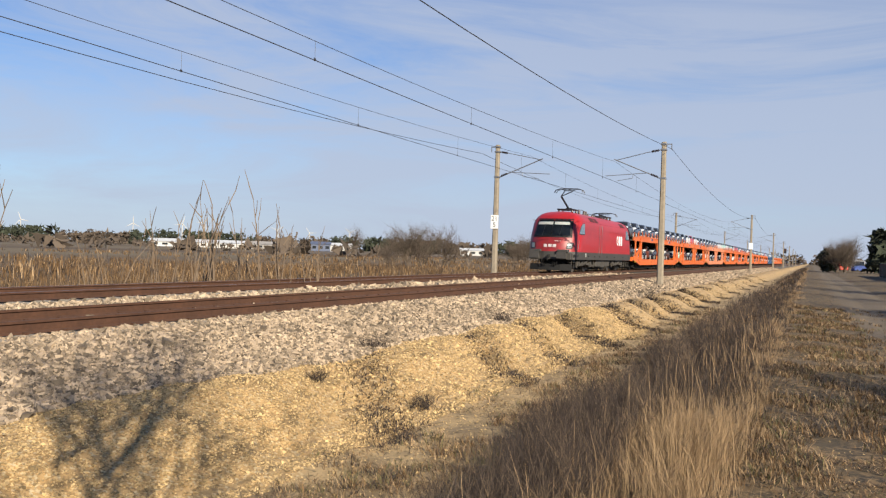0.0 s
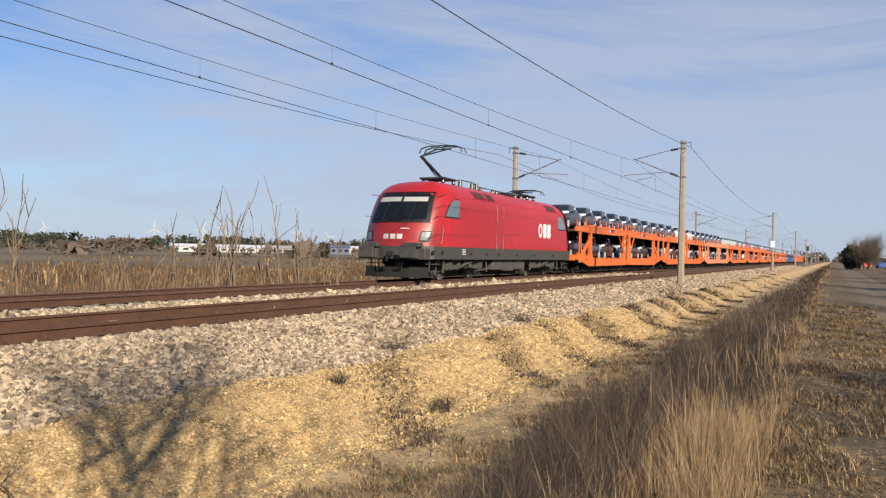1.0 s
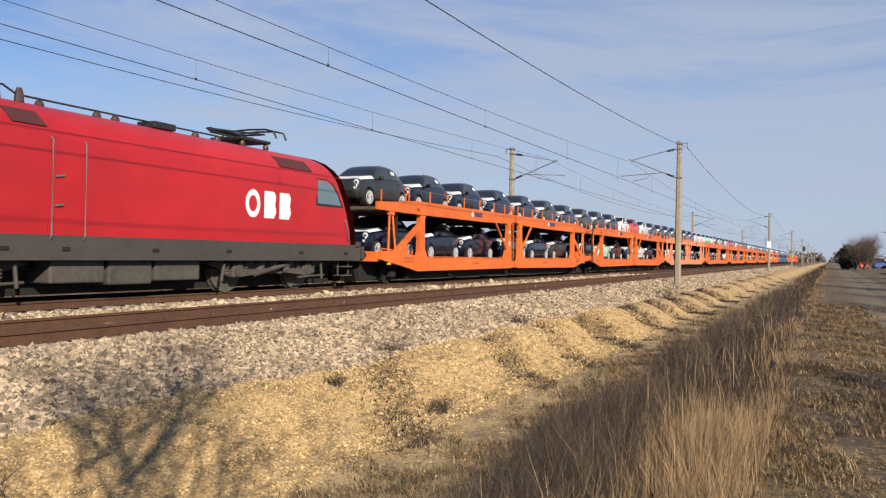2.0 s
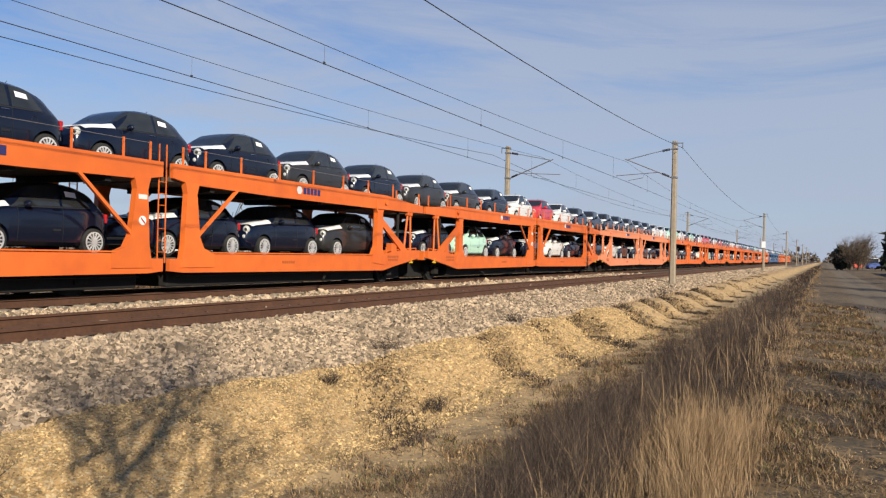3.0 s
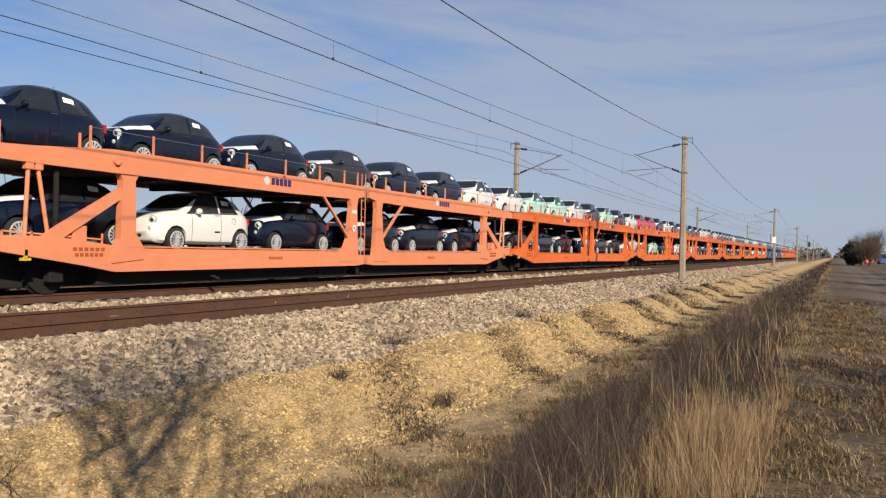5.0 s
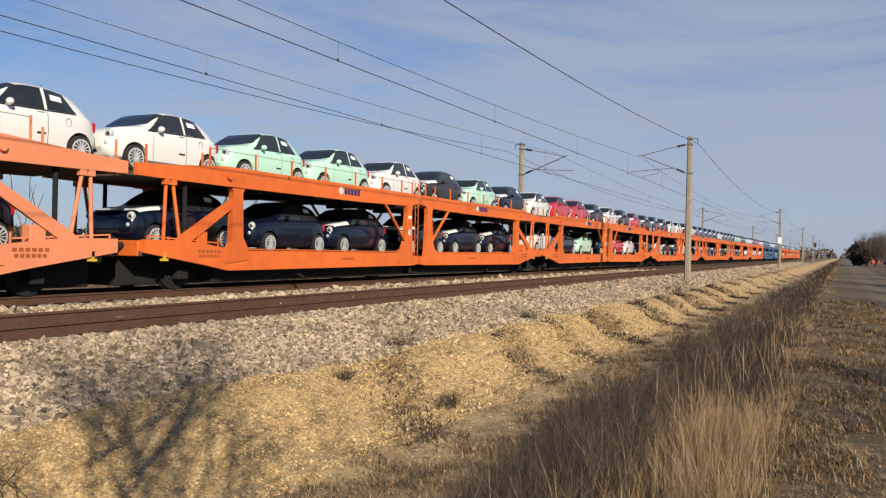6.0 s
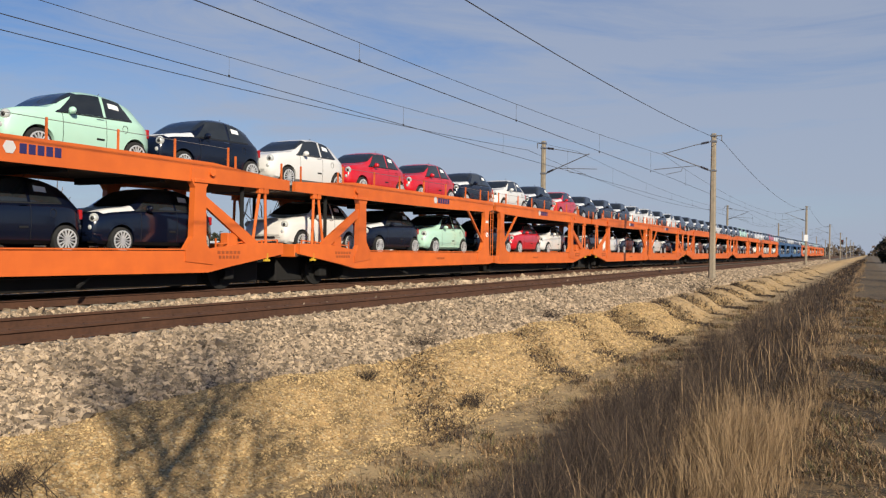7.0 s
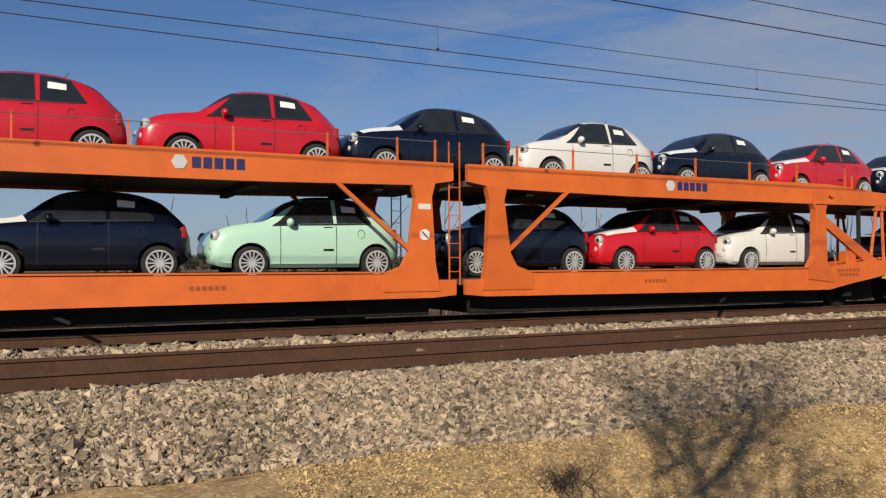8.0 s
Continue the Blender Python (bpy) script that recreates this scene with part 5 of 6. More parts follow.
def weed_strip():
    """The strip of dead weeds and tall grass between the sandy flat and the path."""
    rnd = random.Random(3)

    def sides(y):
        return lerp(y, [0, 8, 13, 20, 36, 60], [-2.3, -2.35, -2.65, -2.9, -3.0, -3.3]) - 0.22 * math.sin(y * 0.9) - 0.2 * n2(0, y, 0.7, 7.0), -0.42 + 0.12 * math.sin(y * 0.8)

    S = Soup()
    for y0, y1, count, blades, wid in ((2.6, 9, 620, 46, 0.0030), (9, 20, 1000, 26, 0.0052), (20, 50, 1400, 14, 0.011), (50, 130, 1000, 8, 0.03), (130, 320, 500, 7, 0.08)):
        for _ in range(count):
            y = rnd.uniform(y0, y1)
            u = rnd.random()
            left, right = sides(y)
            x = left + (right - left) * u
            # a pale clump of straw near the path, then a thin pale fringe
            clump = math.exp(-((y - 6.6) / 2.3) ** 2) * math.exp(-((x + 0.85) / 0.42) ** 2)
            pale = rnd.random() < clump * 1.1 or (u > 0.82 and rnd.random() < 0.6) or rnd.random() < 0.04
            edge = 1 - abs(2 * u - 1) ** 3
            hh = (0.10 + 0.24 * rnd.random() ** 1.6) * (0.3 + 0.7 * edge)
            if pale:
                hh = hh * 1.3 + 0.30 * clump
            for _ in range(blades):
                h = hh * rnd.uniform(0.35, 1.1)
                a = rnd.uniform(0, 6.283)
                rr = abs(rnd.gauss(0, 0.12))
                px, py = x + rr * math.cos(a), y + rr * math.sin(a)
                k = rnd.random()
                m = (0 if k < 0.8 else 2) if pale else (1 if k < 0.80 else 2 if k < 0.96 else 0)
                S.blade(px, py, ground_z(px, py) - 0.02, h, wid * rnd.uniform(0.6, 1.3), h * (rnd.uniform(0.1, 0.9) if pale else rnd.uniform(0.2, 1.6)), a + rnd.gauss(0, 0.9), m)
    # single tall pale straws
    for _ in range(260):
        y = 2.8 + 16 * rnd.random() ** 1.4
        x = rnd.uniform(-1.7, -0.4)
        h = rnd.uniform(0.3, 0.66)
        S.blade(x, y, ground_z(x, y), h, 0.003 + 0.0003 * y, h * rnd.uniform(0.1, 0.9), rnd.uniform(0, 6.283), 0)
    growth("dead_grass", S, [STRAW, STRAW2, BROWN], "strip of dry dead grass and dark weeds beside the path", "grass")
    # bushy bare weeds with fine twigs
    S = Soup()
    for i in range(3000):
        y = 2.8 + 46 * rnd.random() ** 1.7 if i < 2100 else rnd.uniform(2.7, 9.5)
        left, right = sides(y)
        u = rnd.random() ** 1.25 * (1 if i < 2100 else 0.6)
        x = left + (right - 0.25 - left) * u
        h = rnd.uniform(0.12, 0.30) * (0.6 + 0.8 * math.sin(math.pi * min(1, u + 0.15)))
        branch(S, rnd, (x, y, ground_z(x, y) - 0.02), (rnd.gauss(0, 0.22), rnd.gauss(0, 0.22), 1), h, 0.0032 + 0.00012 * y, 2 if y < 22 else 1, 0.5, 0.3, rnd.choice((0, 0, 0, 0, 1)))
    growth("weed_stalks", S, [STRAW2, SHOOT], "bushy bare brown weeds with fine dry twigs", "weeds")


def low_turf():
    """Short dead tufts on the flat, the berm and the path's verge."""
    rnd = random.Random(5)
    S = Soup()
    for _ in range(11000):
        y = 2.6 + 32 * rnd.random() ** 1.7
        x = rnd.choice((rnd.uniform(-3.6, -1.8), rnd.uniform(-0.5, 1.3), rnd.uniform(-0.5, 1.6), rnd.uniform(-0.5, 5), rnd.gauss(-3.0, 0.6)))
        if 1.2 < x < 3.4 and rnd.random() < 0.6:
            continue
        if noise.noise(Vector((x * 0.9, y * 0.9, 8.0))) < -0.05:
            continue
        k = rnd.choice((0, 0, 1, 2, 2, 2, 3)) if x > -0.6 else rnd.choice((0, 0, 1, 2, 2, 3))
        for _ in range(12):
            a = rnd.uniform(0, 6.283)
            rr = abs(rnd.gauss(0, 0.09))
            px, py = x + rr * math.cos(a), y + rr * math.sin(a)
            h = rnd.uniform(0.02, 0.11)
            S.blade(px, py, ground_z(px, py) - 0.01, h, (0.004 + 0.0004 * y) * rnd.uniform(0.7, 1.4), h * rnd.uniform(0.3, 1.6), rnd.uniform(0, 6.283), k)
    # matted litter lying flat on the verge and the sandy flat
    for x0, x1, y0, y1, count in ((-0.6, 1.7, 2.6, 9, 26000), (-0.6, 2.4, 9, 22, 18000), (-4.2, -2.1, 2.5, 10, 12000), (-4.2, -2.4, 10, 26, 12000), (3.2, 6, 8, 40, 8000)):
        for _ in range(count):
            x, y = rnd.uniform(x0, x1), rnd.uniform(y0, y1)
            if noise.noise(Vector((x * 1.3, y * 1.3, 5.0))) < (-0.22 if x > -1 else 0.0):
                continue
            h = rnd.uniform(0.006, 0.045)
            S.blade(x, y, ground_z(x, y) - 0.004, h, (0.003 + 0.00045 * y) * rnd.uniform(0.7, 1.4), rnd.uniform(0.03, 0.12), rnd.uniform(0, 6.283), rnd.choice((0, 0, 0, 1, 2, 2, 2, 3)))
    # dead thatch lying in the gullies of the bank
    for c, wide, deep in GULLIES:
        for _ in range(int(1500 * deep) if 0 < c < 45 else 500 * (c > 0)):
            x = rnd.uniform(-6.0, -3.7)
            y = c + rnd.gauss(0.12, 0.34) * wide - 1.3 * (x + 5.9)
            h = rnd.uniform(0.015, 0.09)
            S.blade(x, y, ground_z(x, y) - 0.01, h, (0.005 + 0.0005 * max(y, 0)) * rnd.uniform(0.7, 1.5), rnd.uniform(0.06, 0.25), 2.2 + rnd.gauss(0, 0.8) + rnd.choice((0, 3.14)), rnd.choice((1, 1, 1, 2)))
    growth("short_grass", S, [STRAW, STRAW2, BROWN, OLIVE], "short dry tufts on the sandy flat and the path verge", "grass")
    # low dark clumps on the stone shoulder and the berm
    for cx, cy, s in ((-5.1, 3.5, 0.24), (-6.2, 11.2, 0.2), (-6.35, 17.5, 0.25), (-5.6, 8.6, 0.14), (-4.4, 9.2, 0.2), (-5.9, 33, 0.5)):
        S = Soup()
        for _ in range(26):
            a = rnd.uniform(0, 6.283)
            branch(S, rnd, (cx + rnd.gauss(0, s * 0.4), cy + rnd.gauss(0, s * 0.4), ground_z(cx, cy)), (math.cos(a) * 0.8, math.sin(a) * 0.8, 0.8), s * rnd.uniform(0.5, 1.0), 0.004, 2, 0.6, 0.2, 0)
        tagged(new("dry_weed_clump", S.mesh("dry_weed_clump", [STRAW2])), "low dark dried weed clump on the stony slope", "weed", "weed clumps by the track")


def field_growth():
    """Tall brown grass beyond the far track."""
    rnd = random.Random(7)
    S = Soup()
    for y0, y1, x0, x1, count, wid, blades in ((-2, 30, -30, -18.2, 2300, 0.014, 9), (30, 80, -45, -18.2, 1900, 0.03, 7), (80, 220, -110, -18.4, 1600, 0.09, 6), (-5, 60, -70, -30, 1500, 0.06, 6)):
        for _ in range(count):
            x, y = x1 + (x0 - x1) * rnd.random() ** 1.4, rnd.uniform(y0, y1)
            g = GROUND - 0.15
            tall = 0.55 + 0.4 * noise.noise(Vector((x * 0.3, y * 0.3, 2.0)))
            for _ in range(blades):
                h = tall * rnd.uniform(0.35, 1.1)
                S.blade(x + rnd.gauss(0, 0.25), y + rnd.gauss(0, 0.25), g, h, wid * rnd.uniform(0.6, 1.4), h * rnd.uniform(0.1, 0.7), rnd.uniform(0, 6.283), rnd.choice((0, 0, 0, 0, 0, 1, 2, 2)))
    growth("brown_field_grass", S, [BROWN, STRAW, STRAW2], "tall brown winter grass beyond the far track", "grass")


def sapling(x, y, h, seed):
    rnd = random.Random(seed)
    T = empty("sapling", pose(x, y, GROUND - 0.1), "leafless young tree with slender upright shoots in brown grass", "tree", "saplings beyond the track")
    S = Soup()
    for _ in range(rnd.choice((4, 5, 6, 7))):
        hh = h * rnd.uniform(0.55, 1.0)
        p = Vector((rnd.gauss(0, 0.18), rnd.gauss(0, 0.18), -0.1))
        d = Vector((rnd.gauss(0, 0.16), rnd.gauss(0, 0.16), 1)).normalized()
        n = 6
        r = 0.022 * hh / 2.5 + 0.008
        for i in range(n):
            q = p + d * (hh / n)
            S.tube(p, q, r * (1 - 0.13 * i), r * (1 - 0.13 * (i + 1)))
            if i > 1 and rnd.random() < 0.7:
                e = (d + Vector((rnd.gauss(0, 0.4), rnd.gauss(0, 0.4), 0.25))).normalized()
                branch(S, rnd, q, e, hh * rnd.uniform(0.12, 0.3), r * 0.5, 0, 0.3, 0.4)
            p = q
            d = (d + Vector((rnd.gauss(0, 0.05), rnd.gauss(0, 0.05), 0.03))).normalized()
    ob = new("crown", S.mesh("crown", [SHOOT]))
    ob.parent = T
    return T


def bare_tree(x, y, h, seed, word, level=4, m=BARK, spread=0.5, z=GROUND, stems=1, trunk=0.28, girth=0.018):
    rnd = random.Random(seed)
    T = empty("tree", pose(x, y, z), word, "tree", "trees along the line")
    S, C = Soup(), Soup()
    for _ in range(stems):
        p, d = Vector((rnd.gauss(0, 0.3) * (stems > 1), rnd.gauss(0, 0.3) * (stems > 1), -0.2)), Vector((rnd.gauss(0, 0.12), rnd.gauss(0, 0.12), 1)).normalized()
        r = h * girth
        top = p + d * h * trunk
        S.tube(p, top, r, r * 0.8)
        for k in range(3):
            q = top + d * (h * 0.13 * k)
            if k:
                S.tube(top + d * (h * 0.13 * (k - 1)), q, r * 0.8 / k, r * 0.6 / k)
            for _ in range(3):
                e = Vector((rnd.gauss(0, spread), rnd.gauss(0, spread), rnd.uniform(0.35, 1.0))).normalized()
                branch(C, rnd, q, e, h * rnd.uniform(0.28, 0.42), r * 0.45, level - 1, spread, 0.22)
    for nm, so in (("trunk", S), ("crown", C)):
        ob = new(nm, so.mesh(nm, [m]))
        ob.parent = T
    return T


def leafy(S, rnd, x, y, z, h, w, m, cone, n):
    """A far tree's crown of many small pieces."""
    for _ in range(n):
        u = rnd.random()
        rad = w * ((1 - u) ** 0.8 if cone else math.sqrt(max(0.02, 1 - (2 * u - 1) ** 2))) * rnd.uniform(0.35, 1.0)
        a = rnd.uniform(0, 6.283)
        c = Vector((x + rad * math.cos(a), y + rad * math.sin(a), z + h * (0.12 + 0.88 * u)))
        s = w * rnd.uniform(0.16, 0.4)
        S.tri(c + Vector((rnd.gauss(0, s), rnd.gauss(0, s), rnd.gauss(0, s))), c + Vector((rnd.gauss(0, s), rnd.gauss(0, s), rnd.gauss(0, s))), c + Vector((rnd.gauss(0, s), rnd.gauss(0, s), rnd.gauss(0, s))), m)


def far_woods():
    rnd = random.Random(9)
    S = Soup()
    for _ in range(950):
        a = radians(rnd.uniform(4, 100))
        r = rnd.uniform(620, 760)
        pine = noise.noise(Vector((a * 9, 0, 4))) > -0.15
        h = rnd.uniform(8.5, 12) * (1.0 if pine else 0.8)
        leafy(S, rnd, -r * math.sin(a), r * math.cos(a), GROUND - 0.5, h, rnd.uniform(3.0, 5.0), 0 if pine else 1, False, 46)
    for _ in range(260):
        a = radians(rnd.uniform(-14, 16))
        r = rnd.uniform(700, 1100)
        leafy(S, rnd, -r * math.sin(a), r * math.cos(a), GROUND - 0.5, rnd.uniform(5, 10), rnd.uniform(3, 5), 1, False, 34)
    growth("far_woods", S, [PINE, TWIG], "dark band of distant pine woods and bare trees", "woods")
    # hedges and scrub in the fields
    S = Soup()
    for _ in range(110):
        a = radians(rnd.uniform(8, 95))
        r = rnd.uniform(180, 560)
        leafy(S, rnd, -r * math.sin(a), r * math.cos(a), GROUND - 0.3, rnd.uniform(1.0, 3.0), rnd.uniform(1.5, 4.5), 0, False, 30)
    growth("far_scrub", S, [TWIG], "distant leafless scrub in the fields", "scrub")


weed_strip()
low_turf()
field_growth()
for i, (ang, dist, h) in enumerate(((33.5, 26.5, 1.9), (35.5, 27, 2.9), (37.0, 26, 3.0), (38.0, 27.5, 2.7), (40.3, 26, 2.9), (41.2, 27, 3.0), (42.0, 26, 2.8), (43.5, 26.5, 2.6), (44.8, 26.5, 1.8), (46.5, 26, 1.9), (48.0, 26, 1.6), (54.0, 25, 3.0), (56.0, 24, 3.0), (58.5, 23, 3.0), (62, 22.5, 2.8), (66, 22, 3.1), (69, 22, 2.6), (74, 21.5, 2.9), (79, 21, 2.7), (85, 21, 3.0))):
    sapling(-dist * math.sin(radians(ang)), dist * math.cos(radians(ang)), h * 1.2, 40 + i)
DRY = "leafless bush with a dense tangle of dark twigs in the field"
for ang, dist, h, sd, st in ((27.0, 92, 5.6, 1, 4), (25.9, 96, 4.8, 2, 3), (28.2, 90, 3.2, 3, 3), (24.2, 100, 5.2, 4, 3), (18.6, 150, 5.5, 6, 4), (19.4, 160, 5.0, 7, 4), (30.6, 260, 9, 8, 2)):
    bare_tree(-dist * math.sin(radians(ang)), dist * math.cos(radians(ang)), h, sd, DRY, 4, TWIG, 0.6, GROUND - 0.1, st, 0.12)
# trees and bushes on the other side of the path
SIDE = "leafless tree on the far side of the dirt path"
for x, y, h, sd in ((1.4, -0.5, 5.6, 21), (8.6, 5.5, 6.0, 25), (9.5, 15, 5.6, 26), (9.0, 28, 6.0, 27), (9.6, 40, 6.6, 28), (10.5, 52, 7.0, 29), (10.5, 68, 7.4, 30), (11.5, 86, 8.0, 31)):
    bare_tree(x, y, h, sd, SIDE, 4, BARK, 0.38 if sd < 23 else 0.5, GROUND, 2 if sd < 23 else 1 + sd % 2, 0.45 if sd < 23 else 0.3, 0.009 if sd < 23 else 0.016)
for x, y, h, sd, st in ((5.0, 185, 7.0, 51, 5), (6.6, 190, 7.2, 52, 5), (7.8, 200, 5.5, 54, 3)):
    bare_tree(x, y, h, sd, "leafless brown bush beside the far end of the path", 4, TWIG, 0.5, GROUND, st, 0.15)
S = Soup()
leafy(S, random.Random(2), 0, 0, 0, 8.0, 2.2, 0, True, 900)
S.tube((0, 0, -0.2), (0, 0, 7.5), 0.16, 0.03, 1)
conifer = tagged(new("conifer", S.mesh("conifer", [PINE, BARK])), "dark green pointed conifer near parked vehicles", "tree")
conifer.matrix_basis = pose(12.0, 175, GROUND)
S = Soup()
leafy(S, random.Random(4), 0, 0, 0, 4.6, 1.6, 0, False, 700)
S.tube((0, 0, -0.2), (0, 0, 4), 0.2, 0.05, 1)
ever = tagged(new("evergreen_bush", S.mesh("evergreen_bush", [PINE, BARK])), "dark evergreen bush beside the path", "bush")
ever.matrix_basis = pose(3.4, 188, GROUND)
far_woods()


# ---- far buildings, wind turbines, vehicles, fence, signal ----
WALLW = mat("white_render_wall", (0.48, 0.47, 0.45), 0.8, 0, 0.12, 0.6)
ROOFG = mat("pale_metal_roof", (0.55, 0.56, 0.57), 0.5, 0.1, 0.12, 0.6)
BLUEW = mat("blue_cladding", (0.09, 0.11, 0.17), 0.6, 0, 0.15, 0.6)
GREYW = mat("grey_cladding", (0.30, 0.28, 0.26), 0.8, 0, 0.2, 0.6)
VRED = mat("orange_red_paint", (0.55, 0.06, 0.02), 0.45, 0, 0.1, 2)
VBLUE = mat("blue_vehicle_paint", (0.03, 0.06, 0.22), 0.4, 0, 0.1, 2)
GREENF = mat("dark_green_fence", (0.02, 0.03, 0.022), 0.8, 0, 0.3, 2)


def polar(ang, dist, z=GROUND - 0.15):
    return pose(-dist * math.sin(radians(ang)), dist * math.cos(radians(ang)), z, 0, 0, ang)


def hall(ang, dist, w, d, h, wall, roof, label, bays=8):
    H = empty("hall", polar(ang, dist), label, "building")
    part("wall", box(B(), -w / 2, w / 2, -d / 2, d / 2, 0, h), wall, H)
    bm = B()
    prism(bm, [(-d / 2 - 0.4, h), (0, h + 0.16 * d), (d / 2 + 0.4, h)], -w / 2 - 0.4, w / 2 + 0.4)
    part("roof", bm, roof, H)
    for i in range(bays):
        x = -w / 2 + w * (i + 0.5) / bays
        o = part("window", box(B(), x - 0.28 * w / bays, x + 0.28 * w / bays, -d / 2 - 0.06, -d / 2 + 0.02, h * 0.35, h * 0.75), CARGLASS, H)
    return H


hall(41.2, 430, 46, 10, 2.5, WALLW, ROOFG, "long low white hall with a pale metal roof", 10)
hall(33.0, 430, 10, 9, 3.6, BLUEW, BLUEW, "small blue shed in the distance", 3)
hall(31.6, 430, 11, 9, 3.2, WALLW, ROOFG, "small white shed in the distance", 3)
hall(36.9, 440, 14, 10, 2.6, GREYW, GREYW, "low grey shed in the fields", 4)
hall(22.3, 480, 15, 9, 3.0, WALLW, ROOFG, "pale shed behind leafless bushes", 3)


def turbine(ang, dist, hub, turn):
    T = empty("wind_turbine", polar(ang, dist, GROUND), "tall white wind turbine far beyond the woods", "wind turbine", "wind turbines")
    part("tower", rod(B(), [(0, 0, 0), (0, 0, hub * 0.5), (0, 0, hub)], [2.4, 2.0, 1.5], 10), WALLW, T)
    part("nacelle", box(B(), -2, 2, -4, 5, hub - 2, hub + 2.2, 0.6), WALLW, T)
    for k in range(3):
        a = radians(turn + 120 * k)
        v = Vector((math.sin(a), 0, math.cos(a)))
        part("blade", rod(B(), [Vector((0, -5, hub)), Vector((0, -5, hub)) + v * 9, Vector((0, -5, hub)) + v * 34], [1.2, 1.9, 0.4], 6), WALLW, T)


for i, (ang, dist, hub) in enumerate(((45.4, 3600, 100), (42.3, 3500, 104), (40.9, 3700, 118), (36.0, 3900, 98), (31.0, 3900, 100), (33.8, 4100, 92), (52.0, 3900, 104))):
    turbine(ang, dist, hub * 0.78, 17 * i)


def van(x, y, turn, paint, w, l, h, label, name="van"):
    V = empty(name, pose(x, y, GROUND, 0, 0, turn), label, "vehicle")
    bm = B()
    prism(bm, [(0.0, 0.35), (0.02, 0.95), (0.35, 1.15), (0.95, h - 0.1), (1.3, h), (l - 0.05, h), (l, 0.4), (l - 0.1, 0.3)], -w / 2, w / 2)
    es = [e for e in bm.edges]
    bmesh.ops.bevel(bm, geom=es, offset=0.06, segments=2, affect="EDGES")
    part("body", bm, paint, V)
    bm = B()
    prism(bm, [(0.42, 1.22), (0.90, h - 0.18), (0.88, h - 0.18), (0.38, 1.22)], -w / 2 + 0.12, w / 2 - 0.12)
    part("windscreen", bm, CARGLASS, V)
    for sx in (-1, 1):
        bm = B()
        box(bm, sx * w / 2 - 0.01, sx * w / 2 + 0.01, 1.0, 1.9, 1.2, h - 0.25)
        part("side_window", bm, CARGLASS, V)
        for yy in (0.75, l - 0.8):
            part("wheel", disc(B(), (sx * (w / 2 - 0.1), yy, 0.32), 0.32, 0.2, "x", 18), TYRE, V)
        part("headlight", box(B(), sx * (w / 2 - 0.25) - 0.14, sx * (w / 2 - 0.25) + 0.14, -0.01, 0.06, 0.72, 0.9, 0.02), LENS, V)
    return V


van(12.0, 238, 8, WALLW, 2.3, 6.0, 2.9, "white box van parked beside the path")
van(9.6, 226, -60, VBLUE, 1.8, 4.3, 1.55, "blue car parked beside the path", "parked_car")
van(8.2, 234, 12, VRED, 2.2, 5.0, 2.4, "orange red van parked beside the path")
F = empty("fence", pose(9.2, 95, GROUND), "dark green board fence with pale end post", "fence")
for k in range(16):
    part("board", box(B(), -0.03, 0.03, k * 2.4 + 0.05, k * 2.4 + 2.35, 0.0, 2.0, 0.01), GREENF, F)
    part("post", box(B(), -0.06, 0.06, k * 2.4 - 0.06, k * 2.4 + 0.06, 0, 2.15, 0.01), WALLW if k == 0 else GREENF, F)
sg = empty("railway_signal", pose(-6.9, 262, -1.4), "dark colour-light railway signal on a post", "signal")
part("post", rod(B(), [(0, 0, 0), (0, 0, 5.2)], 0.09, 8), STEEL, sg)
part("head", box(B(), -0.35, 0.35, -0.15, 0.1, 4.2, 5.6, 0.05), DARK, sg)
part("lamp", disc(B(), (0, -0.17, 5.2), 0.11, 0.05, "y", 12), TAIL, sg)


# ---- ballast stones, sand pebbles, sleepers: last ----
STONE = mat("pale_ballast_stone", (0.365, 0.278, 0.188), 0.9, 0, 0.45, 9, 0.5, 40, island=0.68)
GRIT = mat("yellow_grit", (0.46, 0.325, 0.155), 0.95, 0, 0.3, 9, island=0.55)


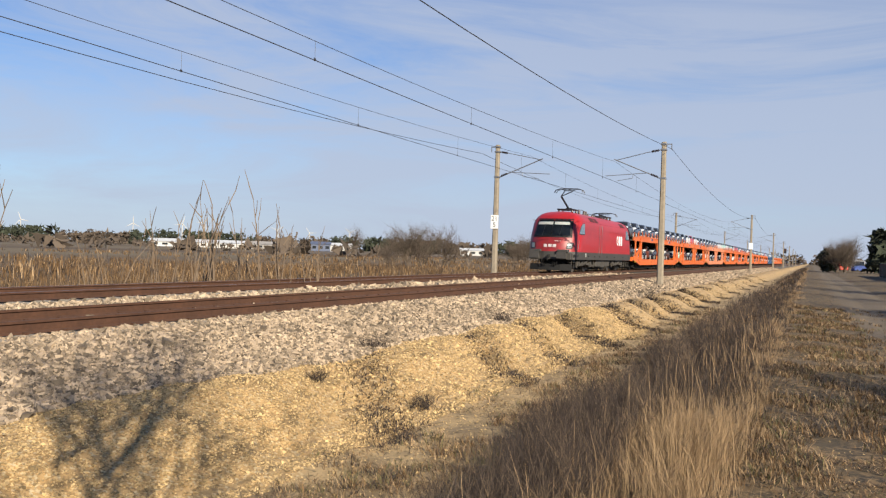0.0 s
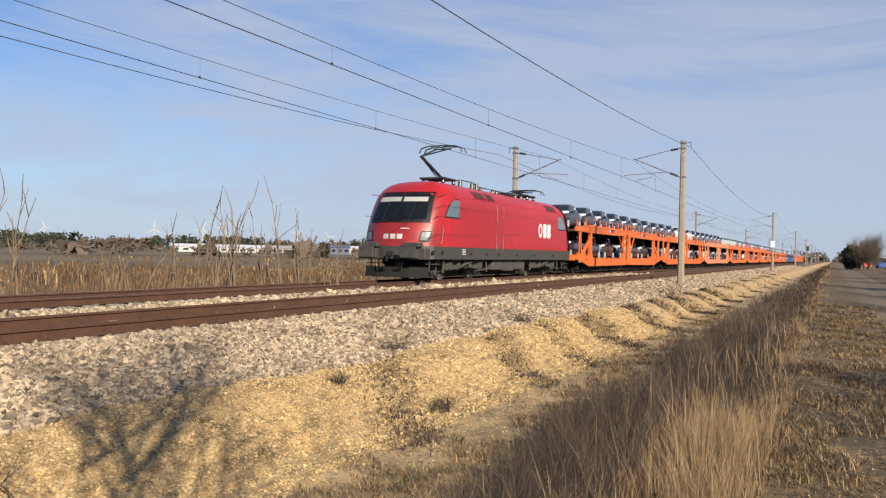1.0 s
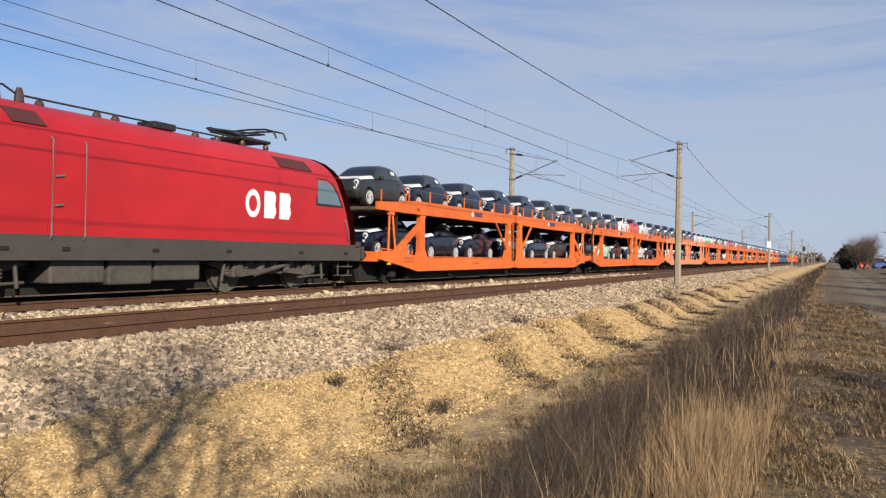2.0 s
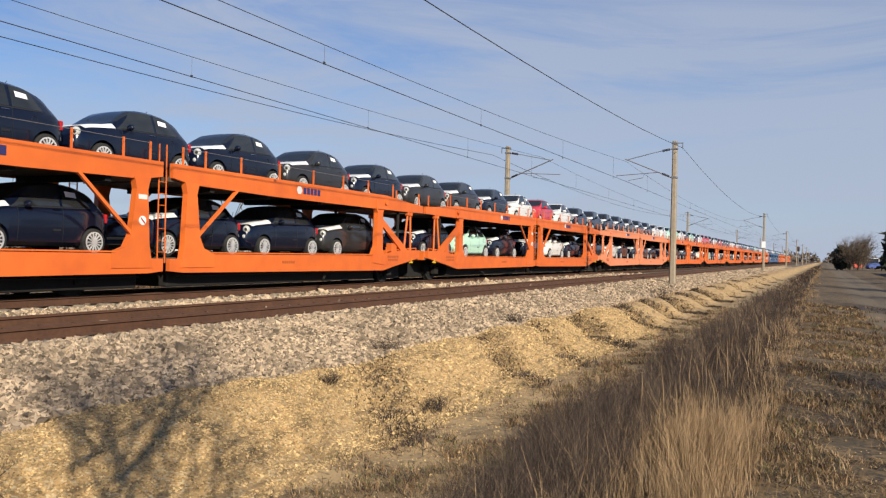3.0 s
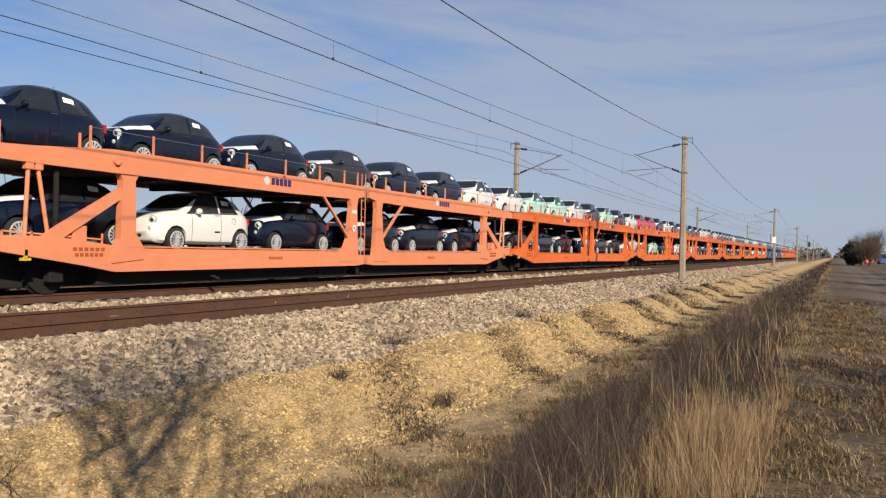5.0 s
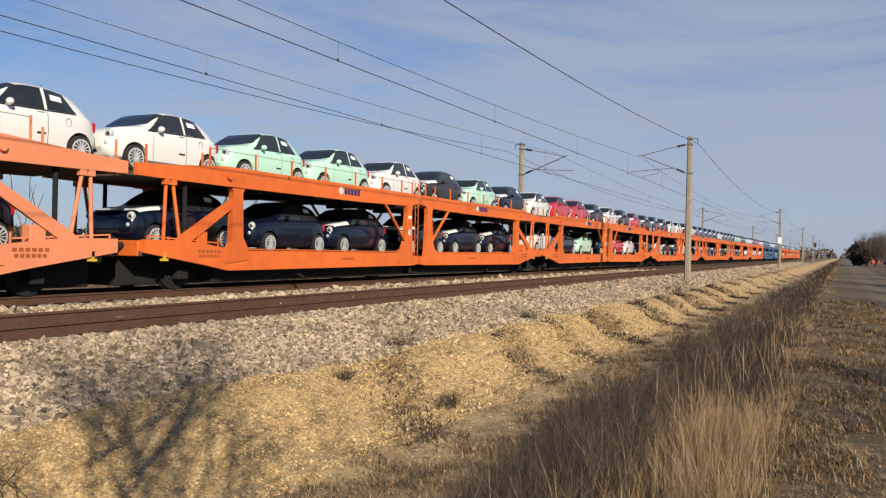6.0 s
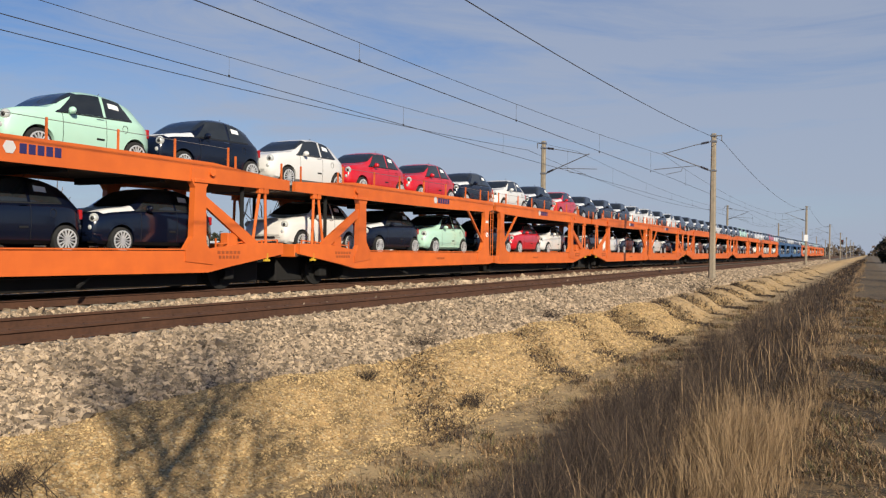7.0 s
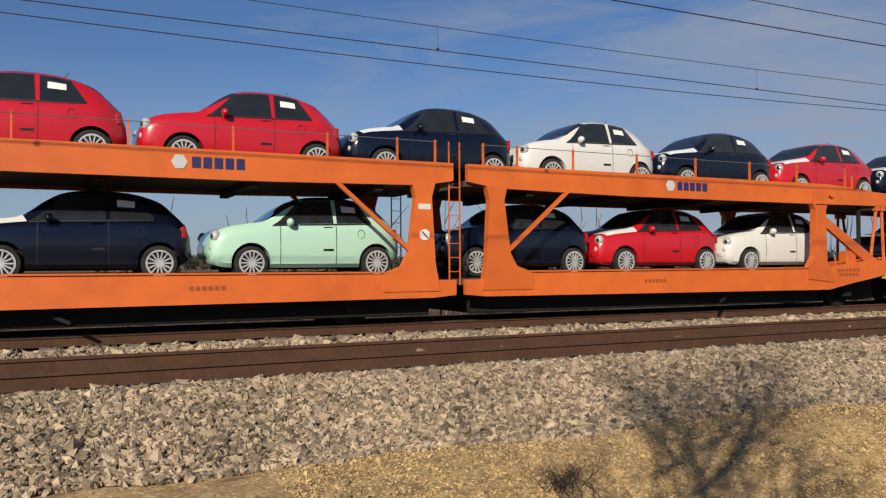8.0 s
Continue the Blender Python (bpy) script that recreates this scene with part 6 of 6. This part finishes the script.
def stones(name, boxes, material, label, seed, squash=0.75, category="stones"):
    """Angular stones strewn over stretches (x0, x1, y0, y1, count, size) of the ground."""
    rng = np.random.default_rng(seed)
    base = np.array([(1, 0, 0), (-1, 0, 0), (0, 1, 0), (0, -1, 0), (0, 0, 1), (0, 0, -1)], float)
    tris = np.array([(0, 2, 4), (2, 1, 4), (1, 3, 4), (3, 0, 4), (2, 0, 5), (1, 2, 5), (3, 1, 5), (0, 3, 5)])
    allv, allf, off = [], [], 0
    for x0, x1, y0, y1, count, size in boxes:
        x, y = rng.uniform(x0, x1, count), rng.uniform(y0, y1, count)
        z = np.array([ground_z(a, b) for a, b in zip(x, y)])
        s = size * rng.lognormal(0, 0.33, count)
        q = rng.normal(size=(count, 4))
        q /= np.linalg.norm(q, axis=1)[:, None]
        w, a, b, c = q.T
        R = np.stack([1 - 2 * (b * b + c * c), 2 * (a * b - c * w), 2 * (a * c + b * w), 2 * (a * b + c * w), 1 - 2 * (a * a + c * c), 2 * (b * c - a * w), 2 * (a * c - b * w), 2 * (b * c + a * w), 1 - 2 * (a * a + b * b)], 1).reshape(-1, 3, 3)
        v = base[None] * rng.uniform(0.6, 1.3, (count, 6, 1)) + rng.normal(0, 0.22, (count, 6, 3))
        v = np.einsum("nij,nkj->nki", R, v) * (s / 2)[:, None, None]
        v[:, :, 2] *= squash
        v += np.stack([x, y, z + s * 0.16], 1)[:, None, :]
        allv.append(v.reshape(-1, 3))
        allf.append((tris[None] + (off + 6 * np.arange(count))[:, None, None]).reshape(-1, 3))
        off += 6 * count
    me = bpy.data.meshes.new(name)
    me.from_pydata(np.concatenate(allv).tolist(), [], np.concatenate(allf).tolist())
    me.materials.append(material)
    return tagged(new(name, me), label, category, kind="stuff")


stones("ballast", [(-9.0, -6.1, -2.5, 12, 60000, 0.051), (-9.0, -6.2, 12, 30, 36000, 0.062), (-8.97, -6.2, 30, 80, 30000, 0.085), (-8.8, -6.4, 80, 200, 9000, 0.14),
                   (-13.7, -11.1, -3, 20, 11000, 0.085), (-13.7, -11.1, 20, 60, 7000, 0.13), (-10.4, -9.4, -3, 30, 5000, 0.07), (-17.4, -15.9, -3, 40, 4000, 0.1)],
       STONE, "coarse pale beige crushed stone ballast along both tracks", 1, squash=0.95)
stones("sand_grit", [(-6.4, -4.0, 1.5, 9, 34000, 0.020), (-6.4, -4.0, 9, 24, 22000, 0.030), (-4.2, -2.2, 2.5, 14, 4000, 0.017), (-0.3, 4, 3, 14, 900, 0.018)], GRIT, "yellow sandy grit and pebbles on the washed-out berm", 2, category="grit")

# sleepers and rail clips of both tracks, one by one where they pass nearest
SLEEP = box(B(), -1.3, 1.3, -0.13, 0.13, -0.36, -0.172, 0.015)
SLEEP = mesh_of("sleeper", SLEEP, SLEEPER)
CLIPB = B()
for cx in (-0.10, 0.10):
    box(CLIPB, cx - 0.03, cx + 0.03, -0.03, 0.03, -0.175, -0.138)
CLIP = mesh_of("rail_clip", CLIPB, RUST)
for tr in [o for o in scene.objects if o.name.startswith("railway_track")]:
    near = tr.location.x > -12
    for k in range(85 if near else 70):
        y = -2.4 + 0.6 * k
        o = new("sleeper", SLEEP)
        o.parent, o.matrix_basis = tr, pose(0, y, 0)
        for x in (-0.755, 0.755):
            if near or x > 0:
                o = new("rail_clip", CLIP)
                o.parent, o.matrix_basis = tr, pose(x, y, 0)


def motions():
    for ob, y, *lift in MOVING:
        z = lift[0] if lift else 0.0
        walk(ob, [(t, m @ pose(0, 0, z)) for t, m in train_rows(y)])
    for ob, y, r in ROLLING:
        # rolling forward along -y: about +x by distance over radius
        walk(ob, [(k / FPS, Matrix.Translation((0, y, r)) @ Matrix.Rotation(gone(k / FPS) / r, 4, "X")) for k in range(241)])


motions()
